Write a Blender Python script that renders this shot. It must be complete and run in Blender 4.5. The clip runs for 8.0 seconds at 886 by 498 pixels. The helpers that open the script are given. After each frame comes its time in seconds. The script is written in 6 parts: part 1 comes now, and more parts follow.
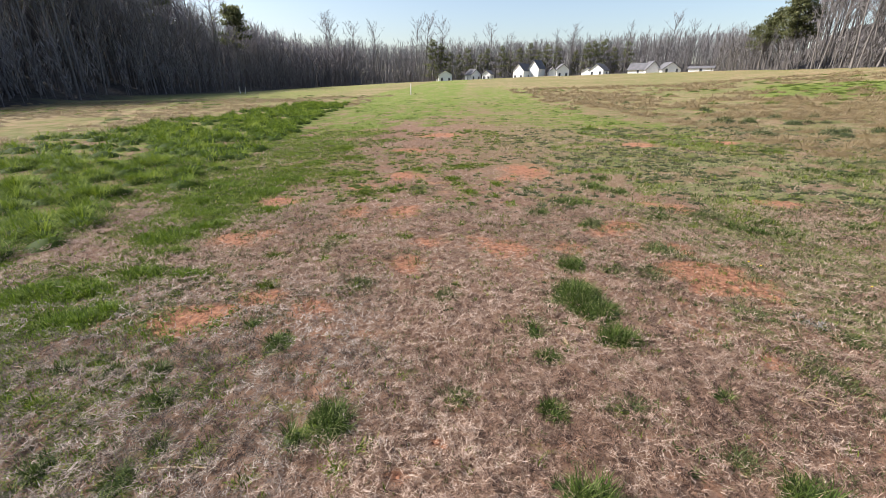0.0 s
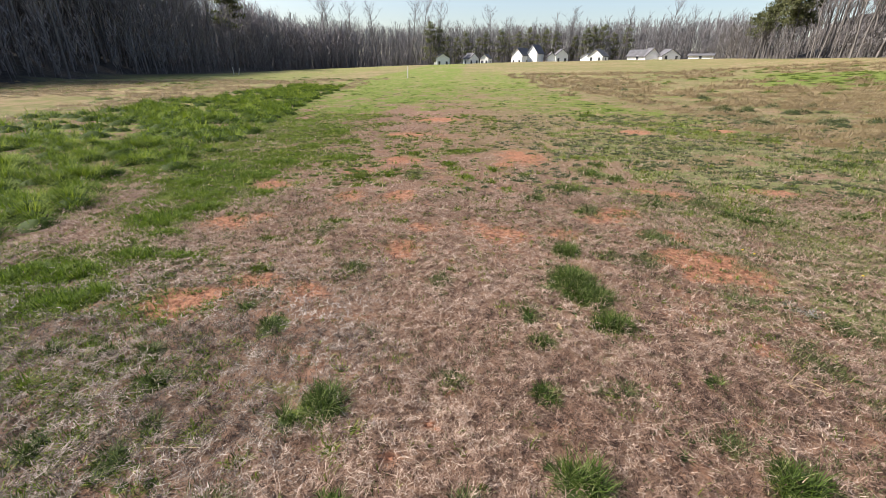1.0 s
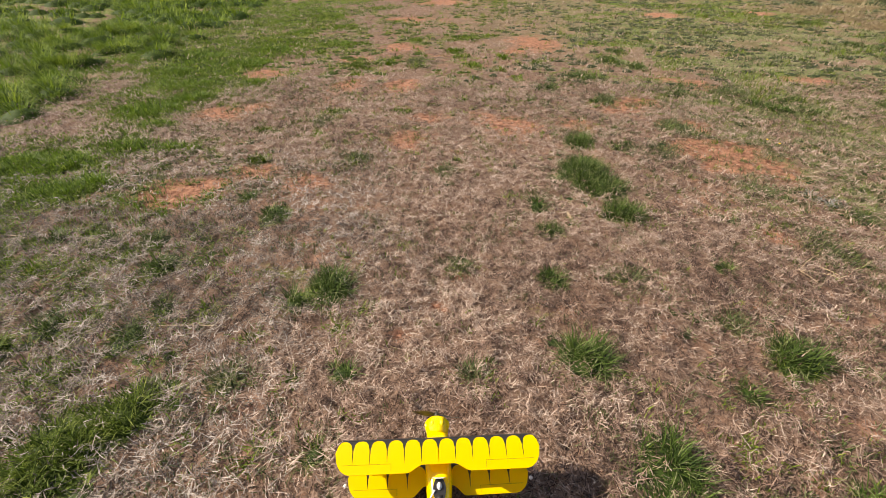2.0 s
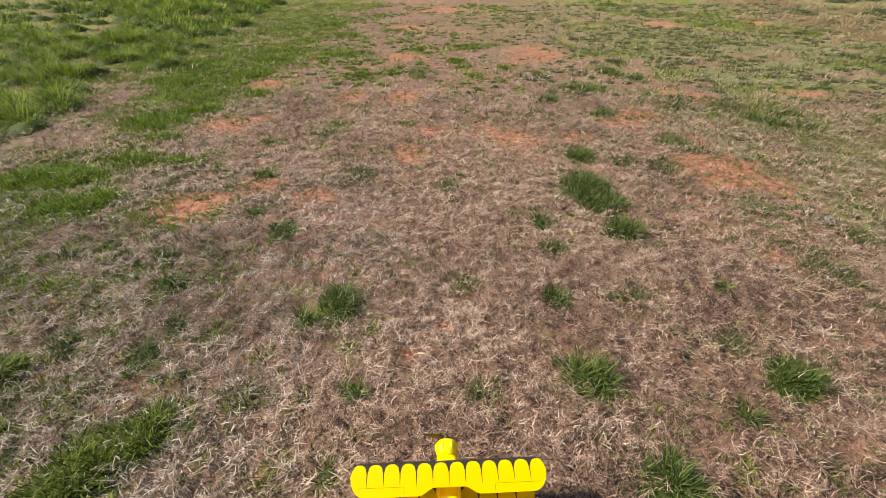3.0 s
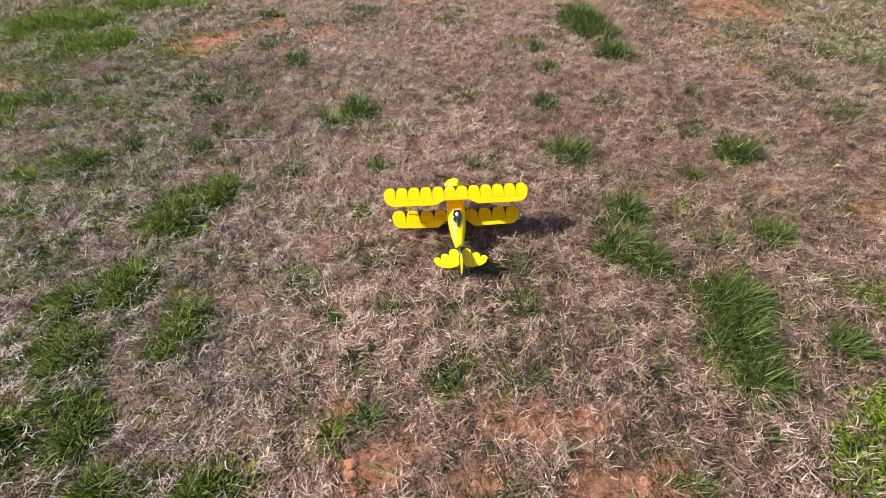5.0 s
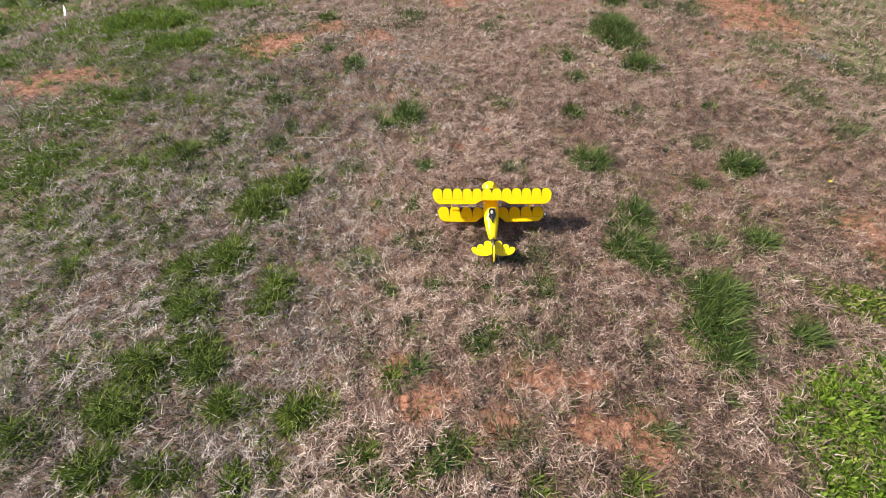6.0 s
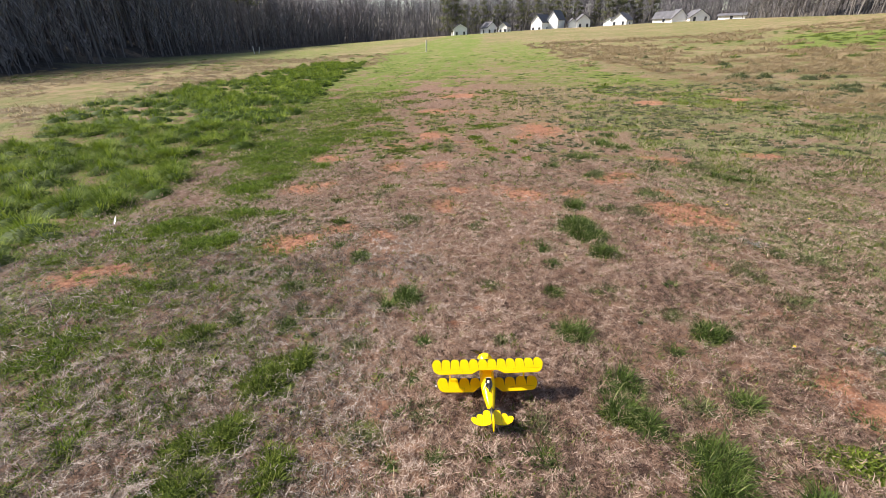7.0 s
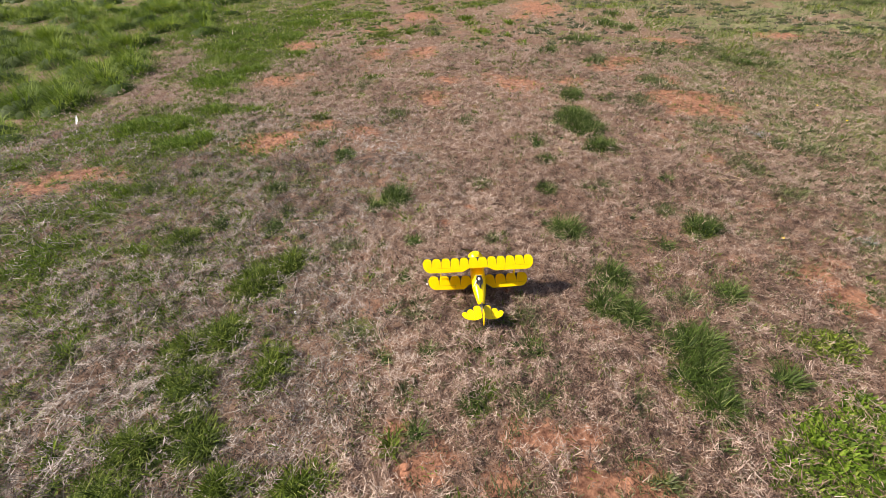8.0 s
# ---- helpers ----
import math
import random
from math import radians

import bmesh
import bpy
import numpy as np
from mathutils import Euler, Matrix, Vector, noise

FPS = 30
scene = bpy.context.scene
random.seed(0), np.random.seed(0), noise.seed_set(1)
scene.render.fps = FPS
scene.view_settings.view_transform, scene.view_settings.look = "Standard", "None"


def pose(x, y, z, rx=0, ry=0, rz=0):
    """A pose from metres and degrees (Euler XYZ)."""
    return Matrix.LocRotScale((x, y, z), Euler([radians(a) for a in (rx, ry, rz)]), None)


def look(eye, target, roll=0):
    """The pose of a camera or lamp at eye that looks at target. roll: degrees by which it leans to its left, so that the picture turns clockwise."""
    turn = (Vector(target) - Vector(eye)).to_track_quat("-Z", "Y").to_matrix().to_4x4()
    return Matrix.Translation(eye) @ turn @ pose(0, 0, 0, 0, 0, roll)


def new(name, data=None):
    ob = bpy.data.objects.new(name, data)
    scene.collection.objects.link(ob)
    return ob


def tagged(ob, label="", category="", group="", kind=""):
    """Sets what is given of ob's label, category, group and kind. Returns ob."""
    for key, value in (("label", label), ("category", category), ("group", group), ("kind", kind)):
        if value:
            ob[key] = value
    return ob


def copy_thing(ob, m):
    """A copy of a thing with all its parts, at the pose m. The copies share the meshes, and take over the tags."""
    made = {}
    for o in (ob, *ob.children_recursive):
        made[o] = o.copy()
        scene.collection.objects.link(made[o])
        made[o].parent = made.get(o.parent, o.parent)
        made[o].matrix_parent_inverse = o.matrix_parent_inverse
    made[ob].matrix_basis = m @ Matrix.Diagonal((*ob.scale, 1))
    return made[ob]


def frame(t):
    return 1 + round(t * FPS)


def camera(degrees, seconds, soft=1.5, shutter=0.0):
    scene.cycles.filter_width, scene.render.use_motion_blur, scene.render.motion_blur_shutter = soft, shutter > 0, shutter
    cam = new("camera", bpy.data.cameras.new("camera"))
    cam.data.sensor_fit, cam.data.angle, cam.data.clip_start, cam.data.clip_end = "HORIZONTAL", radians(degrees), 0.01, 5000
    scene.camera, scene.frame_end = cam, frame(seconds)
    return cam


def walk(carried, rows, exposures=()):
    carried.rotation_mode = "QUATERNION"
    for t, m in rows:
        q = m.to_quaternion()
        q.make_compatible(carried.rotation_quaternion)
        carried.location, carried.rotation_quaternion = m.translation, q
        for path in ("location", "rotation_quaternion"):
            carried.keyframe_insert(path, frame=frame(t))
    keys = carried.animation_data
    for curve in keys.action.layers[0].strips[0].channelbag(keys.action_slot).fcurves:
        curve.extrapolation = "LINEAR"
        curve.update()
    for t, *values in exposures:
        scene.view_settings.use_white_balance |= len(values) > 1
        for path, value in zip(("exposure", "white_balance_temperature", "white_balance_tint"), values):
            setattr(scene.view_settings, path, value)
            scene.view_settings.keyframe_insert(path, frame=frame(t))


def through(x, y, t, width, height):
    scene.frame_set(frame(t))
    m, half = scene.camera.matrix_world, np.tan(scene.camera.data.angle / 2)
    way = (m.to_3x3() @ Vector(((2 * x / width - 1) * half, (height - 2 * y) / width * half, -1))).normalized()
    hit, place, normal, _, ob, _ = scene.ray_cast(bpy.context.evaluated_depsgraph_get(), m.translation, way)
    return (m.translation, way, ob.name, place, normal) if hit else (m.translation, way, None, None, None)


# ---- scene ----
cam = camera(92.8, 8.0, 0.75)
METRES, EYE, TILT, LEAN, TURN = 3.3, 1.6, -20.0, 0.0, 0.0
PATH = [
    (0, (0.079, -0.083, 1.585), (-0.025, 1.775, 0.851), -0.1),
    (0.5, (0.091, -0.081, 1.583), (0.009, 1.778, 0.849), 0.7),
    (1, (0.079, -0.075, 1.57), (-0.002, 1.758, 0.776), 0.8),
    (1.5, (0.071, -0.057, 1.428), (-0.015, 1.656, 0.399), 0.8),
    (1.7, (0.073, -0.053, 1.399), (-0.014, 1.591, 0.263), 0.4),
    (2.8, (0.033, -0.036, 1.526), (-0.05, 1.56, 0.323), 0.8),
    (3, (0.028, -0.041, 1.526), (-0.053, 1.58, 0.358), 0.7),
    (3.5, (-0.007, -0.086, 1.451), (-0.044, 1.511, 0.248), 0.9),
    (4, (0.045, -0.337, 1.386), (0.029, 1.152, 0.033), 0.8),
    (4.5, (0.075, -0.597, 1.385), (0.032, 0.774, -0.071), 0.0),
    (4.7, (0.065, -0.661, 1.379), (0.011, 0.692, -0.092), -0.4),
    (5.8, (-0.033, -0.88, 1.56), (-0.155, 0.295, -0.054), -0.4),
    (6, (-0.023, -0.957, 1.714), (-0.19, 0.275, 0.147), -1.5),
    (6.5, (-0.022, -1.158, 1.883), (-0.231, 0.482, 0.758), -3.4),
    (7, (-0.034, -1.176, 1.805), (-0.205, 0.602, 0.906), -1.3),
    (7.5, (-0.022, -1.112, 1.781), (-0.172, 0.542, 0.667), -0.9),
    (8, (-0.027, -1.102, 1.752), (-0.15, 0.417, 0.457), -2.0),
]
walk(cam, [(t, look(eye, target, roll)) for t, eye, target, roll in PATH], [(0.0, 0.99, 6600, 13), (1.0, 0.98, 6750, 13), (1.5, 0.93, 7300, 12), (3.5, 0.97, 7250, 11), (4.0, 0.92, 7000, 13), (4.5, 1.0, 6700, 15), (6.0, 1.03, 6500, 12),
                                                                         (6.5, 1.08, 6300, 17), (7.0, 1.0, 6750, 14), (7.5, 0.99, 7050, 13), (8.0, 0.98, 6950, 14)])

# ---------------------------------------------------------------- light
SUN_ELEV, SUN_AZ = radians(38.5), radians(-87)
TO_SUN = Vector((math.sin(SUN_AZ) * math.cos(SUN_ELEV), math.cos(SUN_AZ) * math.cos(SUN_ELEV), math.sin(SUN_ELEV)))
world = bpy.data.worlds.new("sky")
scene.world = world
world.use_nodes = True
wn = world.node_tree.nodes
sky = wn.new("ShaderNodeTexSky")
sky.sky_type = "NISHITA"
sky.sun_disc = False
sky.sun_elevation, sky.sun_rotation = SUN_ELEV, SUN_AZ
sky.air_density, sky.dust_density, sky.ozone_density = 1.0, 1.7, 1.0
wn["Background"].inputs["Strength"].default_value = 0.100
world.node_tree.links.new(sky.outputs[0], wn["Background"].inputs["Color"])
sun = new("sun", bpy.data.lights.new("sun", "SUN"))
sun.data.energy, sun.data.angle, sun.data.color = 5.0, radians(0.53), (1.0, 0.955, 0.88)
sun.matrix_world = look(TO_SUN * 50, (0, 0, 0))

# ---------------------------------------------------------------- materials


def mat(name, rough=0.8, metal=0.0, spec=0.3):
    m = bpy.data.materials.new(name)
    m.use_nodes = True
    b = m.node_tree.nodes["Principled BSDF"]
    b.inputs["Roughness"].default_value = rough
    b.inputs["Metallic"].default_value = metal
    b.inputs["Specular IOR Level"].default_value = spec
    return m, m.node_tree, b


def node(tree, kind, **values):
    n = tree.nodes.new(kind)
    for key, value in values.items():
        n.inputs[key.replace("_", " ")].default_value = value
    return n


def ramp(tree, source, stops):
    n = tree.nodes.new("ShaderNodeValToRGB")
    e = n.color_ramp.elements
    while len(e) < len(stops):
        e.new(0.5)
    for i, (pos, col) in enumerate(stops):
        e[i].position, e[i].color = pos, (*col, 1)
    tree.links.new(source, n.inputs[0])
    return n.outputs[0]


def noise_out(tree, scale, detail=4.0, rough=0.6, coords=None):
    n = node(tree, "ShaderNodeTexNoise", Scale=scale, Detail=detail, Roughness=rough)
    if coords is None:
        tc = tree.nodes.new("ShaderNodeNewGeometry")
        coords = tc.outputs["Position"]
    tree.links.new(coords, n.inputs["Vector"])
    return n.outputs[0]


def mixc(tree, fac, a, b, mode="MIX"):
    n = tree.nodes.new("ShaderNodeMix")
    n.data_type, n.blend_type = "RGBA", mode
    for sock, v in ((n.inputs[0], fac), (n.inputs[6], a), (n.inputs[7], b)):
        if isinstance(v, (int, float)):
            sock.default_value = v
        elif isinstance(v, tuple):
            sock.default_value = (*v, 1)
        else:
            tree.links.new(v, sock)
    return n.outputs[2]


def mathn(tree, op, a, b, clamp=False):
    n = tree.nodes.new("ShaderNodeMath")
    n.operation, n.use_clamp = op, clamp
    for sock, v in ((n.inputs[0], a), (n.inputs[1], b)):
        if isinstance(v, (int, float)):
            sock.default_value = v
        else:
            tree.links.new(v, sock)
    return n.outputs[0]


def attr(tree, name):
    n = tree.nodes.new("ShaderNodeAttribute")
    n.attribute_name = name
    return n.outputs["Fac"]


def bump(tree, bsdf, height, strength, dist=0.01):
    n = tree.nodes.new("ShaderNodeBump")
    n.inputs["Strength"].default_value, n.inputs["Distance"].default_value = strength, dist
    tree.links.new(height, n.inputs["Height"])
    tree.links.new(n.outputs[0], bsdf.inputs["Normal"])


def plain(name, col, rough=0.5, metal=0.0, spec=0.4, vary=0.12, scale=8.0):
    """One colour with a soft mottling and fine relief."""
    m, t, b = mat(name, rough, metal, spec)
    lo = tuple(c * (1 - vary) for c in col)
    hi = tuple(min(1, c * (1 + vary)) for c in col)
    tc = t.nodes.new("ShaderNodeTexCoord")
    c = ramp(t, noise_out(t, scale, 5, 0.65, tc.outputs["Object"]), [(0.3, lo), (0.7, hi)])
    t.links.new(c, b.inputs["Base Color"])
    return m


def fibres(t):
    """Matted strands: ridges of long thin noise laid across one another at four angles."""
    geo = t.nodes.new("ShaderNodeNewGeometry")
    best = None
    for angle, long, thin in ((0.3, 18, 130), (1.15, 15, 105), (1.95, 20, 140), (2.75, 14, 115)):
        turn = t.nodes.new("ShaderNodeVectorRotate")
        turn.rotation_type = "Z_AXIS"
        turn.inputs["Angle"].default_value = angle
        t.links.new(geo.outputs["Position"], turn.inputs["Vector"])
        size = t.nodes.new("ShaderNodeVectorMath")
        size.operation = "MULTIPLY"
        size.inputs[1].default_value = (long, thin, 20)
        t.links.new(turn.outputs[0], size.inputs[0])
        n = node(t, "ShaderNodeTexNoise", Scale=1.0, Detail=1.5, Roughness=0.5, Distortion=0.5)
        t.links.new(size.outputs[0], n.inputs["Vector"])
        ridge = mathn(t, "SUBTRACT", 1.0, mathn(t, "MULTIPLY", mathn(t, "ABSOLUTE", mathn(t, "SUBTRACT", n.outputs[0], 0.5), 0.0), 4.5), True)
        best = ridge if best is None else mathn(t, "MAXIMUM", best, ridge)
    return best


def ground_material():
    m, t, b = mat("field_soil", 0.95, 0, 0.1)
    green, clay, dry, litter = attr(t, "green"), attr(t, "clay"), attr(t, "dry"), attr(t, "litter")
    fine = noise_out(t, 70, 6, 0.8)
    mid = noise_out(t, 7.5, 6, 0.7)
    patch = noise_out(t, 1.6, 5, 0.62)
    broad = noise_out(t, 0.22, 5, 0.6)
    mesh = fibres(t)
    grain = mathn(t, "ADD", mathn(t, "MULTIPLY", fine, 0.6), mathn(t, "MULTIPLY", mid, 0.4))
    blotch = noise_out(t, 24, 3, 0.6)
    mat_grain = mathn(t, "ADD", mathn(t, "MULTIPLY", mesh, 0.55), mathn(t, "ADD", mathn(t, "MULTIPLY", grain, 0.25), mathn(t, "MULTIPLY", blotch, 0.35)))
    # near-black between the strands: shade of the gaps, put into the thatch colour
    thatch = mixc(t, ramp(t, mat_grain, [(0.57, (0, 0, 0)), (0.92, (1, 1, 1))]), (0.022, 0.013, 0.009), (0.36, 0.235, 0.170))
    thatch = mixc(t, ramp(t, patch, [(0.40, (0, 0, 0)), (0.62, (1, 1, 1))]), thatch, mixc(t, 0.30, thatch, (0.30, 0.165, 0.105)))
    tan = mixc(t, ramp(t, mat_grain, [(0.50, (0, 0, 0)), (0.88, (1, 1, 1))]), (0.085, 0.063, 0.036), (0.34, 0.262, 0.160))
    tan = mixc(t, ramp(t, broad, [(0.38, (0, 0, 0)), (0.62, (1, 1, 1))]), tan, mixc(t, 0.40, tan, (0.29, 0.185, 0.11)))
    sward = noise_out(t, 0.33, 6, 0.7)
    tan = mixc(t, ramp(t, sward, [(0.49, (0, 0, 0)), (0.60, (1, 1, 1))]), tan, mixc(t, 0.8, tan, (0.15, 0.17, 0.055)))
    meadow = noise_out(t, 0.055, 4, 0.6)
    tan = mixc(t, ramp(t, meadow, [(0.44, (0, 0, 0)), (0.58, (1, 1, 1))]), tan, mixc(t, 0.62, tan, (0.14, 0.155, 0.055)))
    field = noise_out(t, 0.6, 5, 0.65)
    tan = mixc(t, ramp(t, field, [(0.50, (0, 0, 0)), (0.58, (1, 1, 1))]), tan, mixc(t, 0.5, tan, (0.30, 0.195, 0.125)))
    tan = mixc(t, ramp(t, patch, [(0.47, (0, 0, 0)), (0.58, (1, 1, 1))]), tan, mixc(t, 0.7, tan, (0.125, 0.145, 0.045)))
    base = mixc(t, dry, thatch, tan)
    soil = mixc(t, ramp(t, mixc(t, 0.5, grain, blotch), [(0.40, (0, 0, 0)), (0.60, (1, 1, 1))]), (0.185, 0.079, 0.049), (0.53, 0.268, 0.166))
    rough = mathn(t, "ADD", mathn(t, "MULTIPLY", mathn(t, "SUBTRACT", mid, 0.5), 1.6), mathn(t, "MULTIPLY", mathn(t, "SUBTRACT", fine, 0.5), 0.6))
    gate = mathn(t, "ADD", mathn(t, "MULTIPLY", clay, 2.5), 0.25, True)
    cut = mathn(t, "ADD", clay, mathn(t, "MULTIPLY", rough, gate))
    base = mixc(t, ramp(t, cut, [(0.22, (0, 0, 0)), (0.62, (1, 1, 1))]), base, soil)
    leafy = mixc(t, ramp(t, grain, [(0.38, (0, 0, 0)), (0.62, (1, 1, 1))]), (0.060, 0.092, 0.013), (0.190, 0.262, 0.042))
    leafy = mixc(t, ramp(t, broad, [(0.35, (0, 0, 0)), (0.65, (1, 1, 1))]), leafy, mixc(t, 0.20, leafy, (0.20, 0.20, 0.08)))
    leafy = mixc(t, mathn(t, "MULTIPLY", attr(t, "dull"), 0.75), leafy, mixc(t, ramp(t, grain, [(0.38, (0, 0, 0)), (0.62, (1, 1, 1))]), (0.11, 0.115, 0.052), (0.34, 0.335, 0.170)))
    rough = mathn(t, "ADD", mathn(t, "MULTIPLY", mathn(t, "SUBTRACT", mid, 0.5), 2.0), mathn(t, "MULTIPLY", mathn(t, "SUBTRACT", fine, 0.5), 0.9))
    rough = mathn(t, "ADD", rough, mathn(t, "MULTIPLY", mathn(t, "SUBTRACT", patch, 0.5), 1.7))
    gate = mathn(t, "ADD", mathn(t, "MULTIPLY", green, 2.5), 0.12, True)
    gcut = mathn(t, "ADD", green, mathn(t, "MULTIPLY", rough, gate))
    base = mixc(t, ramp(t, gcut, [(0.28, (0, 0, 0)), (0.66, (1, 1, 1))]), base, leafy)
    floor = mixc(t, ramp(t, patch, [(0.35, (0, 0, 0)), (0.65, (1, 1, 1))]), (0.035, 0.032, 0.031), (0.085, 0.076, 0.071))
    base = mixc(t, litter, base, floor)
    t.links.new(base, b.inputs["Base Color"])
    bump(t, b, mathn(t, "ADD", mathn(t, "ADD", fine, mathn(t, "MULTIPLY", mesh, 0.5)), mathn(t, "MULTIPLY", mid, 1.5)), 1.0, 0.03)
    return m


def blade_material(name, dark, light, third, rough=0.55, through=0.3):
    """Blades: colour by each blade's own tint, some light shining through."""
    m, t, b = mat(name, rough, 0, 0.18)
    c = ramp(t, attr(t, "tint"), [(0.0, dark), (0.6, light), (1.0, third)])
    c = mixc(t, 0.35, c, mixc(t, ramp(t, noise_out(t, 1.6, 3), [(0.3, (0.55, 0.55, 0.55)), (0.7, (1.25, 1.2, 1.1))]), (0, 0, 0), c, "MULTIPLY"))
    t.links.new(c, b.inputs["Base Color"])
    tr = t.nodes.new("ShaderNodeBsdfTranslucent")
    t.links.new(c, tr.inputs["Color"])
    mx = t.nodes.new("ShaderNodeMixShader")
    mx.inputs[0].default_value = through
    t.links.new(b.outputs[0], mx.inputs[1])
    t.links.new(tr.outputs[0], mx.inputs[2])
    t.links.new(mx.outputs[0], t.nodes["Material Output"].inputs[0])
    return m


def foam_sheet(name, col, inner, share):
    """Thin coloured foam: some light comes through it, tinted deeper."""
    m, t, b = mat(name, 0.45, 0, 0.18)
    tc = t.nodes.new("ShaderNodeTexCoord")
    c = ramp(t, noise_out(t, 30, 4, 0.6, tc.outputs["Object"]), [(0.3, tuple(0.95 * k for k in col)), (0.7, col)])
    t.links.new(c, b.inputs["Base Color"])
    tr = t.nodes.new("ShaderNodeBsdfTranslucent")
    tr.inputs["Color"].default_value = (*inner, 1)
    mx = t.nodes.new("ShaderNodeMixShader")
    mx.inputs[0].default_value = share
    t.links.new(b.outputs[0], mx.inputs[1])
    t.links.new(tr.outputs[0], mx.inputs[2])
    t.links.new(mx.outputs[0], t.nodes["Material Output"].inputs[0])
    return m


def bark_material(name, lo, hi):
    m, t, b = mat(name, 0.95, 0, 0.1)
    info = t.nodes.new("ShaderNodeObjectInfo")
    c = ramp(t, noise_out(t, 0.9, 5, 0.7), [(0.3, lo), (0.7, hi)])
    c = mixc(t, mathn(t, "MULTIPLY", info.outputs["Random"], 0.5), c, tuple(0.5 * (x + y) * 0.6 for x, y in zip(lo, hi)))
    t.links.new(c, b.inputs["Base Color"])
    return m


SOIL = ground_material()
GREEN = blade_material("green_blades", (0.034, 0.062, 0.010), (0.118, 0.180, 0.030), (0.42, 0.43, 0.20), 0.6, 0.25)
TURF = blade_material("turf_blades", (0.042, 0.072, 0.006), (0.155, 0.222, 0.018), (0.36, 0.41, 0.09), 0.7, 0.25)
VERGE = blade_material("verge_blades", (0.045, 0.085, 0.006), (0.175, 0.275, 0.017), (0.37, 0.46, 0.06), 0.75, 0.3)
LIME = blade_material("young_green_blades", (0.07, 0.105, 0.011), (0.235, 0.315, 0.036), (0.44, 0.48, 0.12), 0.65, 0.35)
OLIVE = blade_material("dull_green_blades", (0.055, 0.075, 0.024), (0.175, 0.205, 0.072), (0.46, 0.44, 0.26))
SPRING = blade_material("spring_turf_blades", (0.055, 0.100, 0.008), (0.195, 0.315, 0.024), (0.42, 0.50, 0.09), 0.65, 0.35)
PALE_LEAF = blade_material("silvery_leaf", (0.20, 0.21, 0.18), (0.46, 0.47, 0.43), (0.66, 0.66, 0.62), 0.6, 0.2)
WEED = blade_material("dark_weed_blades", (0.042, 0.066, 0.016), (0.135, 0.185, 0.045), (0.36, 0.38, 0.18), 0.65, 0.25)
STRAW = blade_material("dead_straw", (0.075, 0.044, 0.032), (0.46, 0.305, 0.228), (0.73, 0.57, 0.455), 0.7, 0.12)
GREY_STRAW = blade_material("weathered_grey_straw", (0.054, 0.039, 0.031), (0.345, 0.270, 0.220), (0.68, 0.58, 0.50), 0.7, 0.12)
HAY = blade_material("dry_hay", (0.27, 0.20, 0.10), (0.48, 0.375, 0.215), (0.62, 0.51, 0.32), 0.6, 0.4)
BARK = bark_material("bare_bark", (0.105, 0.096, 0.098), (0.20, 0.185, 0.185))
# bark beyond the houses: distance haze painted in as a greyer, bluer tone
HAZED_FAR_BARK = bark_material("hazed_far_bark", (0.115, 0.108, 0.112), (0.20, 0.190, 0.195))
PALE_BARK = bark_material("pale_bark", (0.10, 0.092, 0.088), (0.25, 0.232, 0.22))
# twigs shifted to grey-blue, which stands in for haze over the woods
TWIG = bark_material("bare_twigs", (0.150, 0.143, 0.149), (0.265, 0.252, 0.260))
# same for the left hillside, lifted further to imitate its haze
HAZED_HILL_TWIG = bark_material("hazed_hillside_twigs", (0.225, 0.210, 0.218), (0.37, 0.345, 0.355))
PALE_TWIG = bark_material("pale_twigs", (0.120, 0.112, 0.114), (0.23, 0.217, 0.218))
NEEDLE = blade_material("pine_needles", (0.12, 0.135, 0.065), (0.25, 0.27, 0.13), (0.38, 0.39, 0.21), 0.7, 0.45)
YELLOW = plain("yellow_film", (0.94, 0.62, 0.003), 0.2, 0, 0.5, 0.05, 30)
SEAM = plain("seam_shadow_line", (0.30, 0.22, 0.003), 0.7, 0, 0.2, 0.1, 30)
FOAM = foam_sheet("yellow_foam_sheet", (0.96, 0.68, 0.004), (1.0, 0.33, 0.0), 0.40)
BLACK = plain("black_film", (0.018, 0.016, 0.015), 0.4, 0, 0.5, 0.2, 30)
PALE = plain("pale_plastic", (0.62, 0.60, 0.57), 0.45, 0, 0.4, 0.1, 60)
PROP = plain("dark_prop_nylon", (0.035, 0.03, 0.018), 0.35, 0, 0.5, 0.2, 40)
RUBBER = plain("black_rubber", (0.02, 0.02, 0.02), 0.8, 0, 0.2, 0.2, 60)
METAL = plain("bare_wire", (0.45, 0.45, 0.45), 0.35, 1, 0.5, 0.1, 60)
SIDING = plain("white_siding", (0.78, 0.78, 0.77), 0.6, 0, 0.3, 0.05, 0.8)
ROOFING = plain("grey_shingle", (0.13, 0.13, 0.14), 0.9, 0, 0.1, 0.25, 0.9)
PANE = plain("dark_window", (0.05, 0.055, 0.065), 0.12, 0, 0.5, 0.1, 1.0)
STALK = plain("pale_stalk", (0.42, 0.31, 0.18), 0.6, 0, 0.3, 0.25, 40)
SCRAP = plain("white_scrap", (0.80, 0.79, 0.77), 0.5, 0, 0.4, 0.06, 20)
PETAL = plain("yellow_petals", (0.80, 0.58, 0.01), 0.6, 0, 0.2, 0.1, 80)
CLOD = plain("red_clay", (0.30, 0.14, 0.085), 0.95, 0, 0.1, 0.35, 40)
POST = plain("weathered_post", (0.55, 0.53, 0.49), 0.8, 0, 0.2, 0.2, 3)

# ---------------------------------------------------------------- small tools


